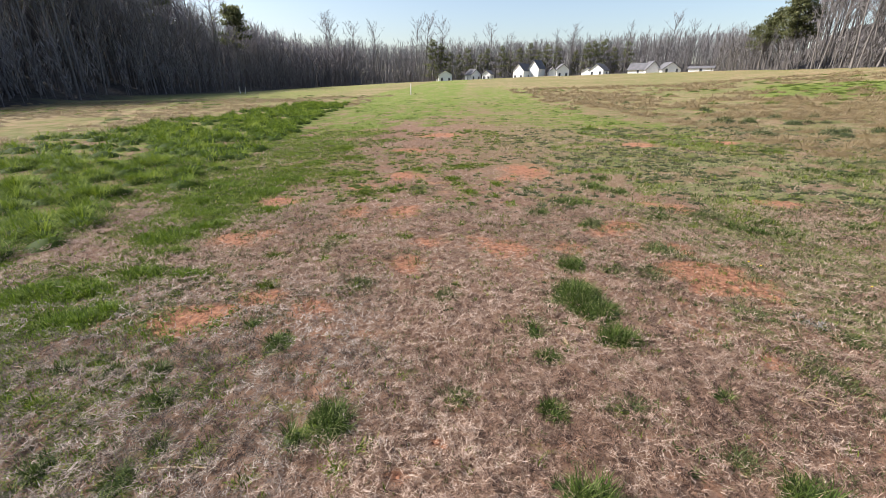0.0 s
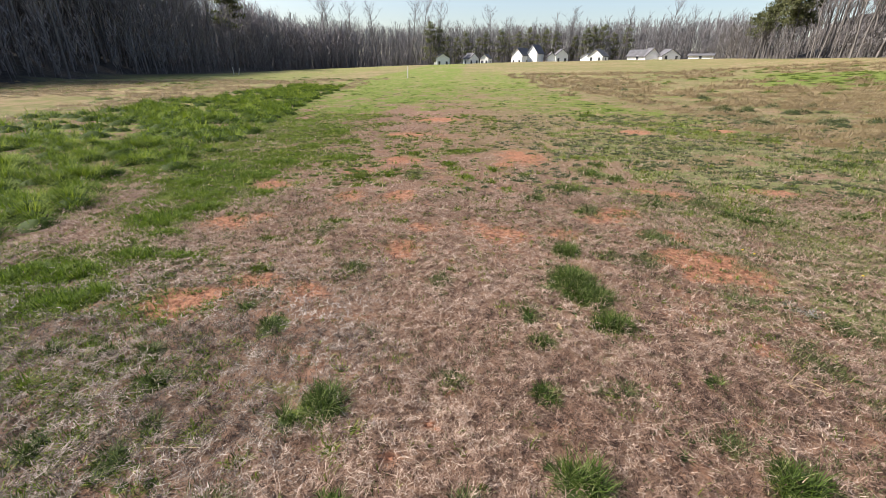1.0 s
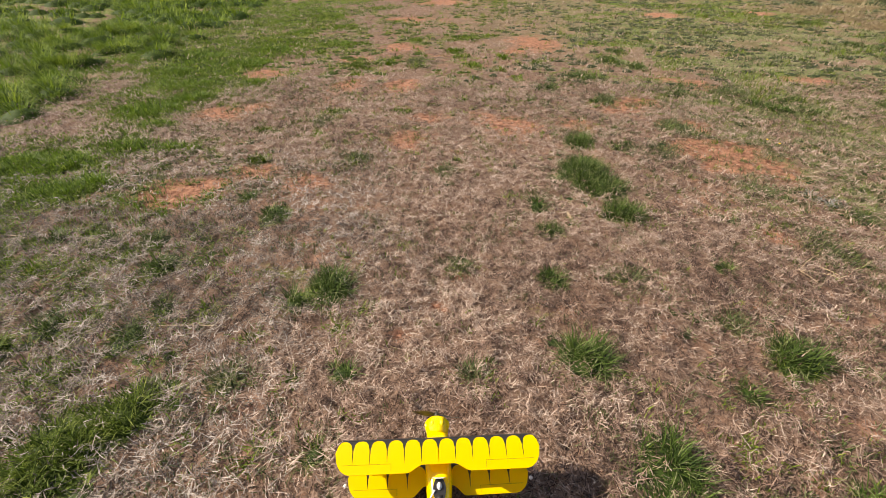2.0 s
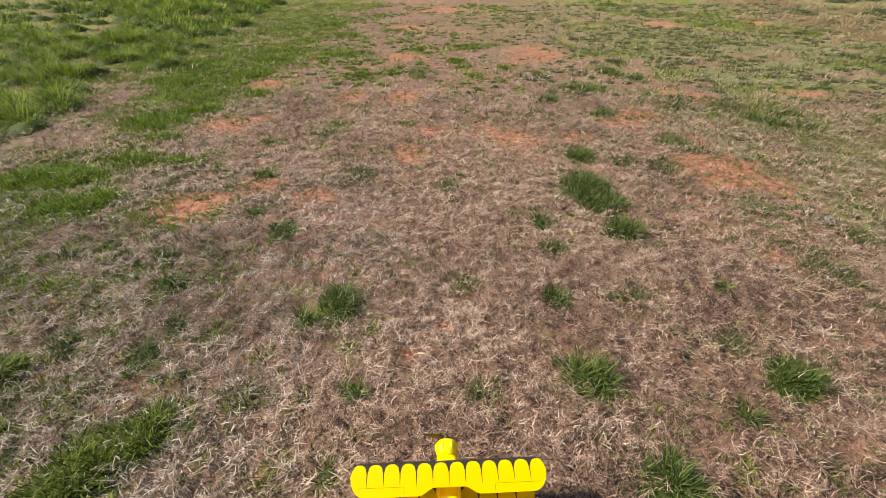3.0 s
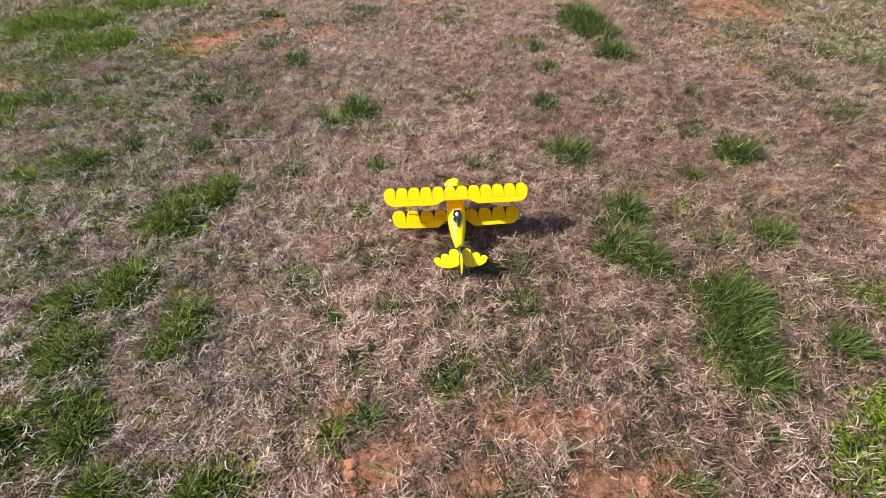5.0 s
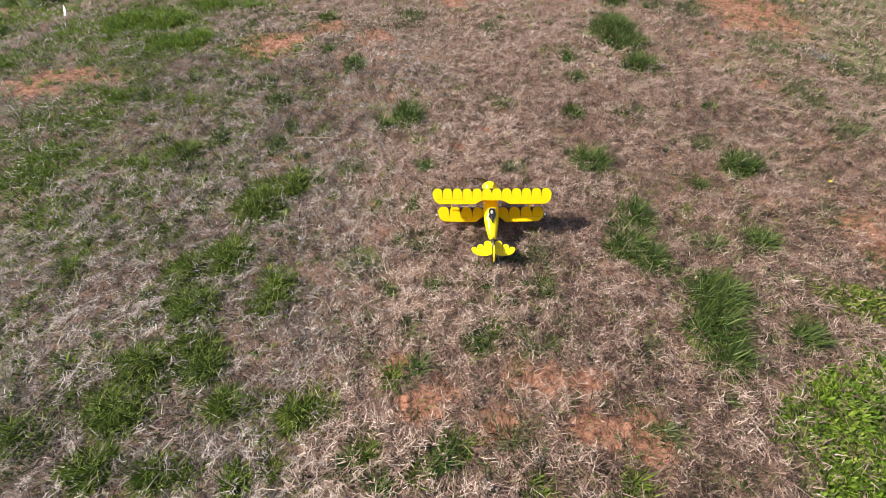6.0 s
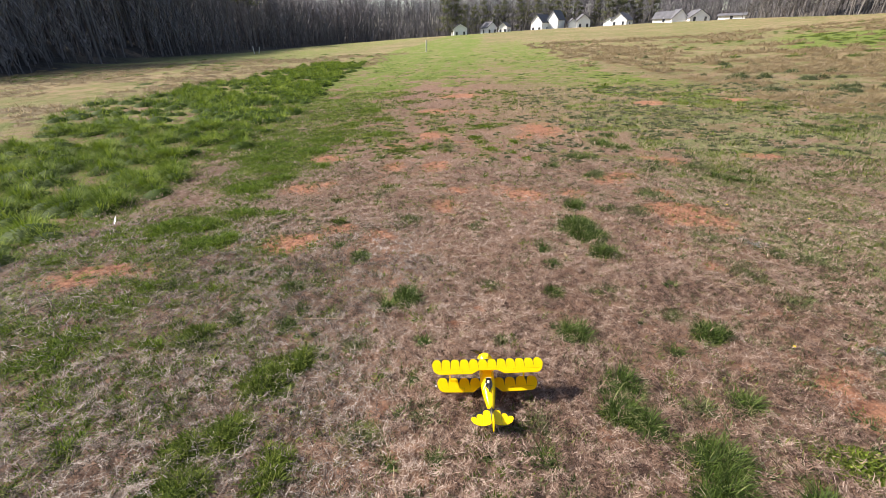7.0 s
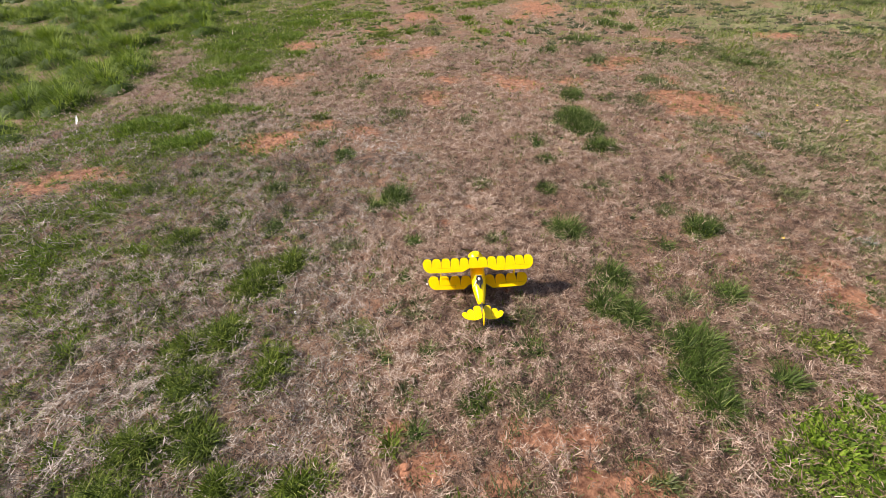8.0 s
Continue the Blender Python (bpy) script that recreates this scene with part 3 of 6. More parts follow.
def lane(x, y):
    """Short green turf: between the verge and the thatch, and down the far middle of the field."""
    n = fnoise(x, y, 0.8, 41) - 0.5
    m = fnoise(x, y, 3.0, 42) - 0.5
    west = x - np.interp(y, VERGE_Y, VERGE_IN)
    right = x - np.interp(y, [1.5, 2.3, 3.8, 4.4, 6.6, 9.8, 15, 18.5, 24], [-2.75, -2.6, -2.75, -2.5, -2.4, -2.6, -2.8, -2.0, 0.0])
    left = smooth(0.35, -0.55, right + 1.2 * n) * smooth(1.9, 2.8, y - 0.2 * (x + 3)) * smooth(0.0, 0.75, west + 0.5 * np.clip(y - 5, 0, 2) + 0.9 * n)
    front = np.interp(x, [-4, -2, 0, 1.6, 3, 4.7, 5.8, 8], [14, 17.5, 17, 15.5, 13, 11.8, 10.8, 10])
    ahead = smooth(-1.5, 2.0, y - front + 7 * n + 9 * m) * smooth(-1, 1, west) * smooth(1.0, -1.4, x - np.interp(y, [10, 13.3, 20, 28, 46, 84], [8.2, 8.0, 6.9, 6.4, 7.6, 7.6]) + 4 * m) * smooth(95, 60, y)
    left = left * (0.74 + 1.7 * n + 0.9 * (fnoise(x, y, 0.3, 45) - 0.5)) * (1 - 0.5 * spots(x, y, LANE_BARE, 0.8))
    return np.maximum(left, ahead * (0.64 + 0.8 * m + 0.9 * (fnoise(x, y, 1.1, 43) - 0.5)))


def green_at(x, y):
    x, y = np.asarray(x, float), np.asarray(y, float)
    n = fnoise(x, y, 0.5, 51)
    far = np.hypot(x, y)
    east = 0.80 * smooth(1.7, 3.2, x + 0.9 * (n - 0.5) + 0.08 * (y - 2)) * smooth(0.26, 0.56, n) * smooth(15, 9, far)
    g = np.maximum(verge(x, y) * (0.42 + 0.6 * (n - 0.4)), lane(x, y) * (0.75 + 0.8 * (n - 0.4)))
    g = np.maximum(g, east)
    g = np.maximum(g, 0.40 * smooth(4.2, 6.5, y + 1.6 * (n - 0.5)) * smooth(18, 11, y) * smooth(12, 7, np.abs(x)) * smooth(0.50, 0.70, fnoise(x, y, 0.6, 57)))
    g = np.maximum(g, 0.55 * smooth(-3.2, -4.2, x) * smooth(-4.9, -4.2, x - np.interp(y, VERGE_Y, VERGE_IN) - 4.5) * smooth(0.50, 0.66, fnoise(x, y, 0.45, 58)))
    g = np.maximum(g, 0.42 * smooth(38, 52, far) * smooth(-14, -22, x))
    g = np.maximum(g, 0.22 * smooth(14, 24, far) * smooth(0.46, 0.64, fnoise(x, y, 4, 61)))
    g = np.maximum(g, 0.85 * smooth(-1, 2, far - 33 + 7 * (n - 0.5)) * smooth(60, 50, far + 6 * (n - 0.5)) * smooth(0.48, 0.56, x / (far + 0.1)) * smooth(0.15, 0.40, fnoise(x, y, 5, 60)))
    g = np.maximum(g, 0.30 * smooth(0.62, 0.75, fnoise(x, y, 0.33, 63)))
    return np.clip(g * (1 - 0.9 * np.clip(clay_at(x, y), 0, 1)), 0, 1)


def dull_at(x, y):
    """The dull olive ground on the right."""
    return smooth(0.8, 2.6, x - 0.12 * y + 1.2 * (fnoise(x, y, 1.5, 78) - 0.5)) * smooth(13, 10, y + 0.3 * x) + 0.18 * smooth(12, 22, y)


def dry_at(x, y):
    """Where the dead grass is tall, tan hay and not grey thatch."""
    n = fnoise(x, y, 2.5, 71) - 0.5
    left = smooth(1.5, -1.5, x + 3 * n - np.interp(y, VERGE_Y, VERGE_OUT))
    right = smooth(-1.0, 1.2, x + 2.5 * n - meadow_edge(y)) * smooth(5.0, 8.0, y + 0.3 * x)
    mid = 0.75 * smooth(6.0, 11.0, y + 2 * n + 0.5 * np.abs(x - 1)) * smooth(-1.5, 2.5, x + 2 * n)
    return np.clip(np.maximum(np.maximum(left, mid), np.maximum(right, smooth(22, 34, np.hypot(x, y)))), 0, 1)


class Chart:
    """A soft map of the near field, worked out once on a 2 cm grid and read between its nodes."""

    def __init__(self, rule, x0=-6.0, x1=8.5, y0=-1.4, y1=14.5, step=0.025):
        self.x0, self.y0, self.step = x0, y0, step
        gx, gy = np.meshgrid(np.arange(x0, x1, step), np.arange(y0, y1, step))
        self.grid = rule(gx, gy)
        self.grid[[0, -1], :] = 0
        self.grid[:, [0, -1]] = 0

    def __call__(self, x, y):
        u, v = (np.asarray(x, float) - self.x0) / self.step, (np.asarray(y, float) - self.y0) / self.step
        u, v = np.clip(u, 0, self.grid.shape[1] - 1.001), np.clip(v, 0, self.grid.shape[0] - 1.001)
        i, j = u.astype(int), v.astype(int)
        a, b = u - i, v - j
        g = self.grid
        return (g[j, i] * (1 - a) + g[j, i + 1] * a) * (1 - b) + (g[j + 1, i] * (1 - a) + g[j + 1, i + 1] * a) * b


def worn(x, y):
    c = np.maximum(np.maximum(1.4 * spots(x, y, CLAY_STRONG[:2], 0.8), 1.05 * spots(x, y, CLAY_STRONG, 0.9)), 0.92 * spots(x, y, CLAY_MID + CLAY_WORN, 0.95))
    c = np.maximum(c, 0.42 * spots(x, y, CLAY_FAINT, 0.9) * smooth(0.30, 0.62, fnoise(x, y, 0.25, 84)))
    c = np.maximum(c, 0.26 * smooth(0.52, 0.70, fnoise(x, y, 0.6, 83)) * smooth(3.4, 2.4, np.abs(x - 0.1 * y)) * smooth(14, 8, y))
    return c * (0.34 + 1.15 * fnoise(x, y, 0.11, 81))


clay_at = Chart(worn)


MAT = [(1.74, 0.25, 0.16, 0.10), (1.47, -0.26, 0.21, 0.20), (1.27, -0.36, 0.14, 0.13), (1.68, -0.10, 0.11, 0.14), (1.38, -0.56, 0.20, 0.16), (1.66, -0.58, 0.16, 0.16)]
TUFT_LISTS = ((MAT, 0.9), (LUSH_WEST, 1.0), (LUSH_EAST, 1.0), (SMALL, 0.85), (OUTER, 0.7), (MID_EAST, 0.7), (MID_WEST, 0.65), (LANE_TURF, 0.95), (NEAR_WEEDS, 0.7), (WEST_EDGE, 0.6), (THIN, 0.7), (THIN_FAR, 0.65))


def grown(x, y):
    g = np.zeros_like(np.asarray(x, float))
    for rows, w in TUFT_LISTS:
        g = np.maximum(g, w * spots(x, y, rows))
    return g


tufts_at = Chart(grown)


# ---------------------------------------------------------------- ground: one sheet out to the horizon
def axis(lo, hi, fine, reach):
    core = list(np.arange(lo, hi + 1e-6, fine))
    step, up, dn = fine, [hi], [lo]
    while up[-1] < reach:
        step *= 1.075
        up.append(up[-1] + step)
    step = fine
    while dn[-1] > -reach:
        step *= 1.075
        dn.append(dn[-1] - step)
    return np.array(sorted(dn[1:]) + core + up[1:])


def build_ground():
    xs, ys = axis(-5, 5, 0.05, 2500), axis(-1.2, 8.8, 0.05, 2500)
    gx, gy = np.meshgrid(xs, ys)
    x, y = gx.ravel(), gy.ravel()
    v = np.stack([x, y, land(x, y)], 1)
    nx, ny = len(xs), len(ys)
    i = (np.arange(ny - 1)[:, None] * nx + np.arange(nx - 1)[None, :]).ravel()
    f = np.stack([i, i + 1, i + nx + 1, i + nx], 1)
    me = mesh_np("ground", v, f, SOIL)
    for key, val in (("green", np.clip(np.maximum(green_at(x, y), 0.6 * tufts_at(x, y)), 0, 1)), ("clay", clay_at(x, y)), ("dry", dry_at(x, y)), ("dull", np.clip(dull_at(x, y), 0, 1)),
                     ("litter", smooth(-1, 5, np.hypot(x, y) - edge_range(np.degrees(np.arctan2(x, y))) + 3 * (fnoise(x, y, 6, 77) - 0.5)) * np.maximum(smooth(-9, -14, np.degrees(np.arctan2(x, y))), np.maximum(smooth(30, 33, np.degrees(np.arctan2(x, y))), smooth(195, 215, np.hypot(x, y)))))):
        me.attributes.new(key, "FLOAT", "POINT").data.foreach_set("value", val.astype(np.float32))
    for p in me.polygons:
        p.use_smooth = True
    return tagged(new("ground", me), "patchy field of brown thatch, red clay and spring grass", "ground", kind="structure")


build_ground()

# ---------------------------------------------------------------- grass
rng = np.random.default_rng(7)


def scatter(n, x0, x1, y0, y1):
    return rng.uniform(x0, x1, n), rng.uniform(y0, y1, n)


def stuff(name, sets, material, label, category):
    vs, fs, ts, off = [], [], [], 0
    for v, f, t in sets:
        vs.append(v)
        fs.append(f + off)
        ts.append(t)
        off += len(v)
    me = mesh_np(name, np.concatenate(vs), np.concatenate(fs), material, np.concatenate(ts))
    return tagged(new(name, me), label, category, kind="stuff")


def bleached(x, y):
    """The paler strip of straw west of the middle, and below nought the redder one east of it."""
    n = 0.5 * (fnoise(x, y, 0.6, 103) - 0.5)
    return smooth(-1.25, -0.75, x + n) * smooth(0.05, -0.35, x + n) * smooth(2.4, 1.2, y) - 0.6 * smooth(0.1, 0.6, x + n) * smooth(1.9, 1.4, x + n) * smooth(2.6, 1.6, y)


def lay_straw(n, x0, x1, y0, y1, long, wide, steps=2, share=None, bleach=0.0):
    x, y = scatter(n, x0, x1, y0, y1)
    keep = rng.random(n) > np.clip(clay_at(x, y) * 1.2 + 0.80 * tufts_at(x, y) + 0.65 * verge(x, y) + 0.75 * lane(x, y), 0, 0.95)
    if share is not None:
        keep &= rng.random(n) < share(x, y)
    pale = fnoise(x, y, 0.34, 91) + 0.22 * bleached(x, y)
    keep &= rng.random(n) < 0.16 + 1.10 * smooth(0.40, 0.53, 0.45 * vnoise(x, y, 0.030, 96) + 0.35 * fnoise(x, y, 0.11, 93) + 0.3 * fnoise(x, y, 0.5, 94))
    x, y, pale = x[keep], y[keep], pale[keep]
    k = len(x)
    lean = rng.normal(1.34, 0.24, k) if steps > 1 else rng.normal(1.40, 0.22, k)
    base = np.stack([x, y, land(x, y) + rng.uniform(-0.004, 0.020, k) + 0.036 * smooth(0.42, 0.75, vnoise(x, y, 0.04, 97))], 1)
    tint = np.clip(rng.beta(1.0, 1.35, k) + 0.80 * (vnoise(x, y, 0.035, 90) - 0.5) + 0.6 * (pale - 0.5) + bleach, 0, 1)
    v, f, t = blades(base, rng.uniform(0, 2 * math.pi, k), lean, rng.normal(0.12, 0.7, k), long * rng.uniform(0.35, 1.4, k), wide * rng.uniform(0.5, 1.5, k), tint, steps)
    # each straw bows to one side
    v = v.reshape(k, -1, 3)
    bow, ang = rng.normal(0, 0.75, k) * long, rng.uniform(0, 2 * math.pi, k)
    for lvl in range(1, steps + 1):
        off = bow * (lvl / steps) ** 2 + rng.normal(0, 0.05, k) * long
        v[:, 2 * lvl:2 * lvl + 2, 0] += (off * np.cos(ang))[:, None]
        v[:, 2 * lvl:2 * lvl + 2, 1] += (off * np.sin(ang))[:, None]
    return v.reshape(-1, 3), f, t


def grow(x, y, height, wide, tall_by=None, steps=2, spread=0.55):
    k = len(x)
    h = height * rng.uniform(0.55, 1.35, k) * (1 if tall_by is None else tall_by)
    base = np.stack([x, y, land(x, y) - 0.004], 1)
    tint = np.clip(rng.beta(2.2, 2.6, k) + 0.3 * (fnoise(x, y, 0.5, 95) - 0.5), 0, 1)
    return blades(base, rng.uniform(0, 2 * math.pi, k), np.abs(rng.normal(0.35, spread * 0.7, k)), rng.normal(0.7, 0.4, k), h, wide * rng.uniform(0.7, 1.3, k), tint, steps)


def pick(n, x0, x1, y0, y1, chance):
    x, y = scatter(n, x0, x1, y0, y1)
    keep = rng.random(n) < chance(x, y)
    return x[keep], y[keep]


def greyed(x, y):
    """The older, greyer thatch on the left."""
    return smooth(-0.22, -0.70, x + 0.9 * (fnoise(x, y, 0.9, 92) - 0.5)) * smooth(3.6, 2.4, y)


stuff("dead_grass", [lay_straw(430000, -2.6, 2.6, -1.15, 2.2, 0.025, 0.0027, 2, lambda x, y: 1 - greyed(x, y), 0.03),
                     lay_straw(340000, -4.6, 4.6, 2.2, 5.5, 0.030, 0.0042, 2, lambda x, y: (1 - greyed(x, y)) * (1 - 0.4 * dull_at(x, y)), 0.15),
                     lay_straw(190000, -7, 9, 5.5, 15, 0.045, 0.0100, 1, lambda x, y: (1 - 0.6 * dry_at(x, y)) * (1 - 0.4 * dull_at(x, y)) * smooth(15, 9, y), 0.15),
                     lay_straw(60000, -10, 16, 9, 26, 0.07, 0.018, 1, lambda x, y: smooth(9, 13, y) * smooth(26, 14, y)),
                     lay_straw(60000, 2.6, 4.6, -0.5, 2.2, 0.030, 0.0034)],
      STRAW, "matted pinkish-brown dead grass thatch lying on the ground", "dead grass")
stuff("grey_dead_grass", [lay_straw(400000, -2.6, 2.6, -1.15, 2.2, 0.025, 0.0026, 2, greyed), lay_straw(240000, -4.6, 4.6, 2.2, 5.5, 0.030, 0.0042, 2, greyed, 0.15),
                          lay_straw(42000, -5.0, -2.6, -1.0, 2.2, 0.045, 0.0034)],
      GREY_STRAW, "weathered greyish dead grass thatch lying on the ground", "dead grass")


def sprigs(n, x0, x1, y0, y1, chance, blades_each, radius):
    """Places of blades gathered in little sprigs."""
    x, y = pick(n, x0, x1, y0, y1, chance)
    k = rng.integers(max(3, blades_each // 2), blades_each * 2, len(x))
    r = np.repeat(radius * rng.uniform(0.4, 1.5, len(x)), k)
    a, d = rng.uniform(0, 2 * math.pi, k.sum()), np.sqrt(rng.random(k.sum()))
    return np.repeat(x, k) + r * d * np.cos(a), np.repeat(y, k) + r * d * np.sin(a)


def lush(x, y):
    return np.clip(np.clip(green_at(x, y), 0, 1) ** 1.2 * (1 - 0.8 * np.clip(clay_at(x, y), 0, 1)), 0, 1)


wisps = sprigs(26000, -3.4, 5.4, -1.1, 5.4, lambda x, y: 0.07 + 0.5 * dull_at(x, y) + 0.6 * smooth(0.46, 0.64, fnoise(x, y, 0.32, 64)) + 0.5 * lush(x, y) + 0.45 * smooth(0.44, 0.56, fnoise(x, y, 0.3, 62)) * smooth(0.75, 0.45, np.abs(x + 0.1)) * smooth(0.75, 0.45, y) + 0.45 * smooth(-0.9, -1.7, x) * smooth(0.42, 0.6, fnoise(x, y, 0.4, 69)), 9, 0.035)
weeds = sprigs(9000, -3.6, 4.8, -1.1, 6.0, lambda x, y: 0.04 + 0.5 * smooth(0.52, 0.66, fnoise(x, y, 0.5, 65)) + 0.5 * lush(x, y), 11, 0.04)
stuff("short_grass", [grow(*wisps, 0.034, 0.0034), grow(*sprigs(9500, -8, 11, 5.0, 15, lambda x, y: (0.04 + 0.9 * lush(x, y) + 0.3 * dull_at(x, y)) * smooth(15, 11, y), 10, 0.09), 0.050, 0.009, steps=1)],
      OLIVE, "short thin dull green grass growing through the thatch", "grass")
stuff("green_sprigs", [grow(*weeds, 0.036, 0.0042), 
                       grow(*sprigs(9000, -7, 9, 4.5, 13, lambda x, y: 0.03 + 0.9 * lush(x, y) * smooth(0.48, 0.62, fnoise(x, y, 0.7, 66)), 13, 0.10), 0.06, 0.011, steps=1)],
      LIME, "small bright green sprigs of new grass and weeds", "grass")

stuff("mown_lane_grass", [grow(*sprigs(4600, -3.4, -0.7, -1.1, 2.4, lambda x, y: 0.75 * smooth(-0.9, -1.9, x) * smooth(0.44, 0.60, fnoise(x, y, 0.28, 70)), 14, 0.045), 0.036, 0.0045), grow(*sprigs(11000, -5.4, -2.2, 1.6, 8, lambda x, y: 1.6 * lush(x, y) * smooth(0.30, 0.48, fnoise(x, y, 0.6, 68)), 14, 0.06), 0.038, 0.0060),
                          grow(*sprigs(5000, -7.5, -2.4, 8, 18, lambda x, y: lush(x, y) * smooth(18, 12, y), 12, 0.10), 0.045, 0.012, steps=1)],
      SPRING, "short bright yellowish-green mown grass beside the long verge", "grass")


def domes(xs, ys, radius, height, per, wide, steps, droop=0.55, mound=0.0):
    """Hummocks of grass: blades that fan outwards from each middle."""
    n = len(xs)
    r = radius * rng.uniform(0.6, 1.45, n)
    hh = height * rng.uniform(0.6, 1.4, n) * (r / radius) ** 0.4
    tone = rng.normal(0, 0.16, n)
    k = np.maximum(8, (per * (r / radius) ** 1.6).astype(int))
    i = np.repeat(np.arange(n), k)
    m = len(i)
    a, d = rng.uniform(0, 2 * math.pi, m), np.sqrt(rng.random(m))
    bump = 0.75 + 0.5 * vnoise(np.cos(a) * 1.6 + xs[i] * 5, np.sin(a) * 1.6 + ys[i] * 5, 0.8, 9)
    x, y = xs[i] + r[i] * d * bump * np.cos(a), ys[i] + r[i] * d * bump * np.sin(a)
    lift = mound * (r / radius)
    base = np.stack([x, y, land(x, y) - 0.004 + lift[i] * (1 - d * d)], 1)
    tint = np.clip(rng.beta(2.2, 2.4, m) + tone[i] + 0.12 * (1 - d), 0, 1)
    v, f, t = blades(base, a + rng.normal(0, 0.7, m), 0.12 + 0.75 * d + np.abs(rng.normal(0, 0.2, m)), rng.normal(droop, 0.35, m),
                     hh[i] * (1.15 - 0.45 * d) * rng.uniform(0.7, 1.25, m), wide * rng.uniform(0.7, 1.3, m), tint, steps)
    if mound:
        # the matted heart of each hummock, under its blades; tinted dark as painted shade
        spokes, rings = 9, 3
        j, q = np.meshgrid(np.arange(spokes), np.arange(rings + 1))
        ang, dd = (2 * math.pi * j / spokes).ravel(), ((q + 0.05) / rings).ravel()
        wob = 0.75 + 0.5 * vnoise(np.cos(ang)[None, :] * 1.6 + xs[:, None] * 5, np.sin(ang)[None, :] * 1.6 + ys[:, None] * 5, 0.8, 9)
        px, py = xs[:, None] + r[:, None] * dd * wob * np.cos(ang), ys[:, None] + r[:, None] * dd * wob * np.sin(ang)
        pz = land(px, py) + lift[:, None] * (1 - dd * dd) - 0.01
        w = np.stack([px, py, pz], 2).reshape(-1, 3)
        k0 = np.array([[b * spokes + c, b * spokes + (c + 1) % spokes, (b + 1) * spokes + (c + 1) % spokes, (b + 1) * spokes + c] for b in range(rings) for c in range(spokes)])
        g = (np.arange(n)[:, None, None] * (spokes * (rings + 1)) + k0[None]).reshape(-1, 4) + len(v)
        v, f, t = np.concatenate([v, w]), np.concatenate([f, g]), np.concatenate([t, np.full(len(w), 0.04)])
    return v, f, t


def clumpy(x, y):
    """How thickly little clumps stand: few in the middle, more to both sides and further out."""
    n = 0.55 * fnoise(x, y, 0.35, 101) + 0.45 * fnoise(x, y, 1.3, 102)
    side = np.maximum(smooth(-0.5, -2.2, x + 0.25 * np.clip(y - 2, 0, 6)), 0.75 * smooth(1.2, 3.0, x - 0.1 * (y - 3)))
    rich = np.maximum(side, 0.8 * smooth(3.2, 6.5, y))
    return np.clip(smooth(0.545 - 0.12 * rich, 0.61 - 0.10 * rich, n) * (0.30 + 0.70 * rich) + 0.02, 0, 1) * (1 - 0.85 * np.clip(1.2 * clay_at(x, y), 0, 1))


def little_clumps(n, x0, x1, y0, y1, radius, height, per, wide, west):
    """Low dense clumps a few centimetres across; the yellower ones stand to the west."""
    x, y = pick(n, x0, x1, y0, y1, lambda x, y: clumpy(x, y) * (1 - 0.9 * verge(x, y)) * (smooth(0.4, -0.9, x - 0.12 * y) if west else smooth(-0.9, 0.4, x - 0.12 * y)))
    return domes(x, y, radius, height, per, wide, 1, 0.8, radius * 0.28)


stuff("yellow_green_clumps", [little_clumps(7000, -4.6, 1.5, -1.1, 5.2, 0.036, 0.034, 18, 0.0055, True), little_clumps(5000, -7, 3, 5.2, 15, 0.080, 0.050, 16, 0.011, True)],
      LIME, "countless little yellowish-green clumps of new grass", "grass")
stuff("dull_green_clumps", [little_clumps(7600, -1.5, 5.0, -1.1, 5.2, 0.036, 0.032, 18, 0.0055, False)],
      WEED, "countless little dark green clumps of weeds in thatch", "grass")
west = pick(5200, -4.4, -0.7, -0.9, 3.4, lambda x, y: (0.12 + 0.8 * smooth(0.46, 0.58, 0.6 * fnoise(x, y, 0.28, 104) + 0.4 * fnoise(x, y, 0.9, 105))) * smooth(-0.7, -1.5, x + 0.3 * np.clip(y - 1, 0, 3)) * (1 - 0.8 * clay_at(x, y)) * (1 - 0.9 * verge(x, y)))
stuff("west_clumps", [domes(*west, 0.042, 0.036, 16, 0.0055, 1, 0.8, 0.010)], TURF, "countless low dark yellowish-green clumps in grey thatch", "grass")
stuff("faded_green_clumps", [little_clumps(5600, -3, 10, 5.2, 15, 0.075, 0.040, 16, 0.011, False)],
      OLIVE, "countless little faded green clumps of grass on worn ground", "grass")

near = pick(1250, -11.0, -3.9, 1.4, 9, lambda x, y: 0.95 * verge(x, y) * smooth(0.32, 0.46, np.hypot(x + 4.07, y - 2.78)) * (0.28 + 0.72 * smooth(0.40, 0.52, fnoise(x, y, 0.7, 97))) * (0.45 + 0.55 * smooth(-10.5, -7.0, x + 2 * (fnoise(x, y, 1.5, 36) - 0.5))))
away = pick(2600, -15, -4.0, 9, 36, lambda x, y: 0.9 * verge(x, y) * (0.15 + smooth(0.38, 0.55, fnoise(x, y, 1.3, 97))))
vx, vy = pick(60000, -9, -3.6, 1.2, 9, lambda x, y: 0.3 * verge(x, y) * smooth(0.35, 0.5, fnoise(x, y, 0.5, 97)))
sward = pick(5200, -9, 9, 12, 44, lambda x, y: smooth(0.15, 0.5, lane(x, y)) * smooth(12, 15, y) * smooth(44, 24, y) * smooth(0.40, 0.60, fnoise(x, y, 0.9, 44)))
stuff("far_lane_grass", [domes(*sward, 0.13, 0.030, 15, 0.024, 1, 0.9, 0.012)], VERGE, "low soft green turf down the far lane", "grass")
old = rng.random(len(near[0])) < 0.24
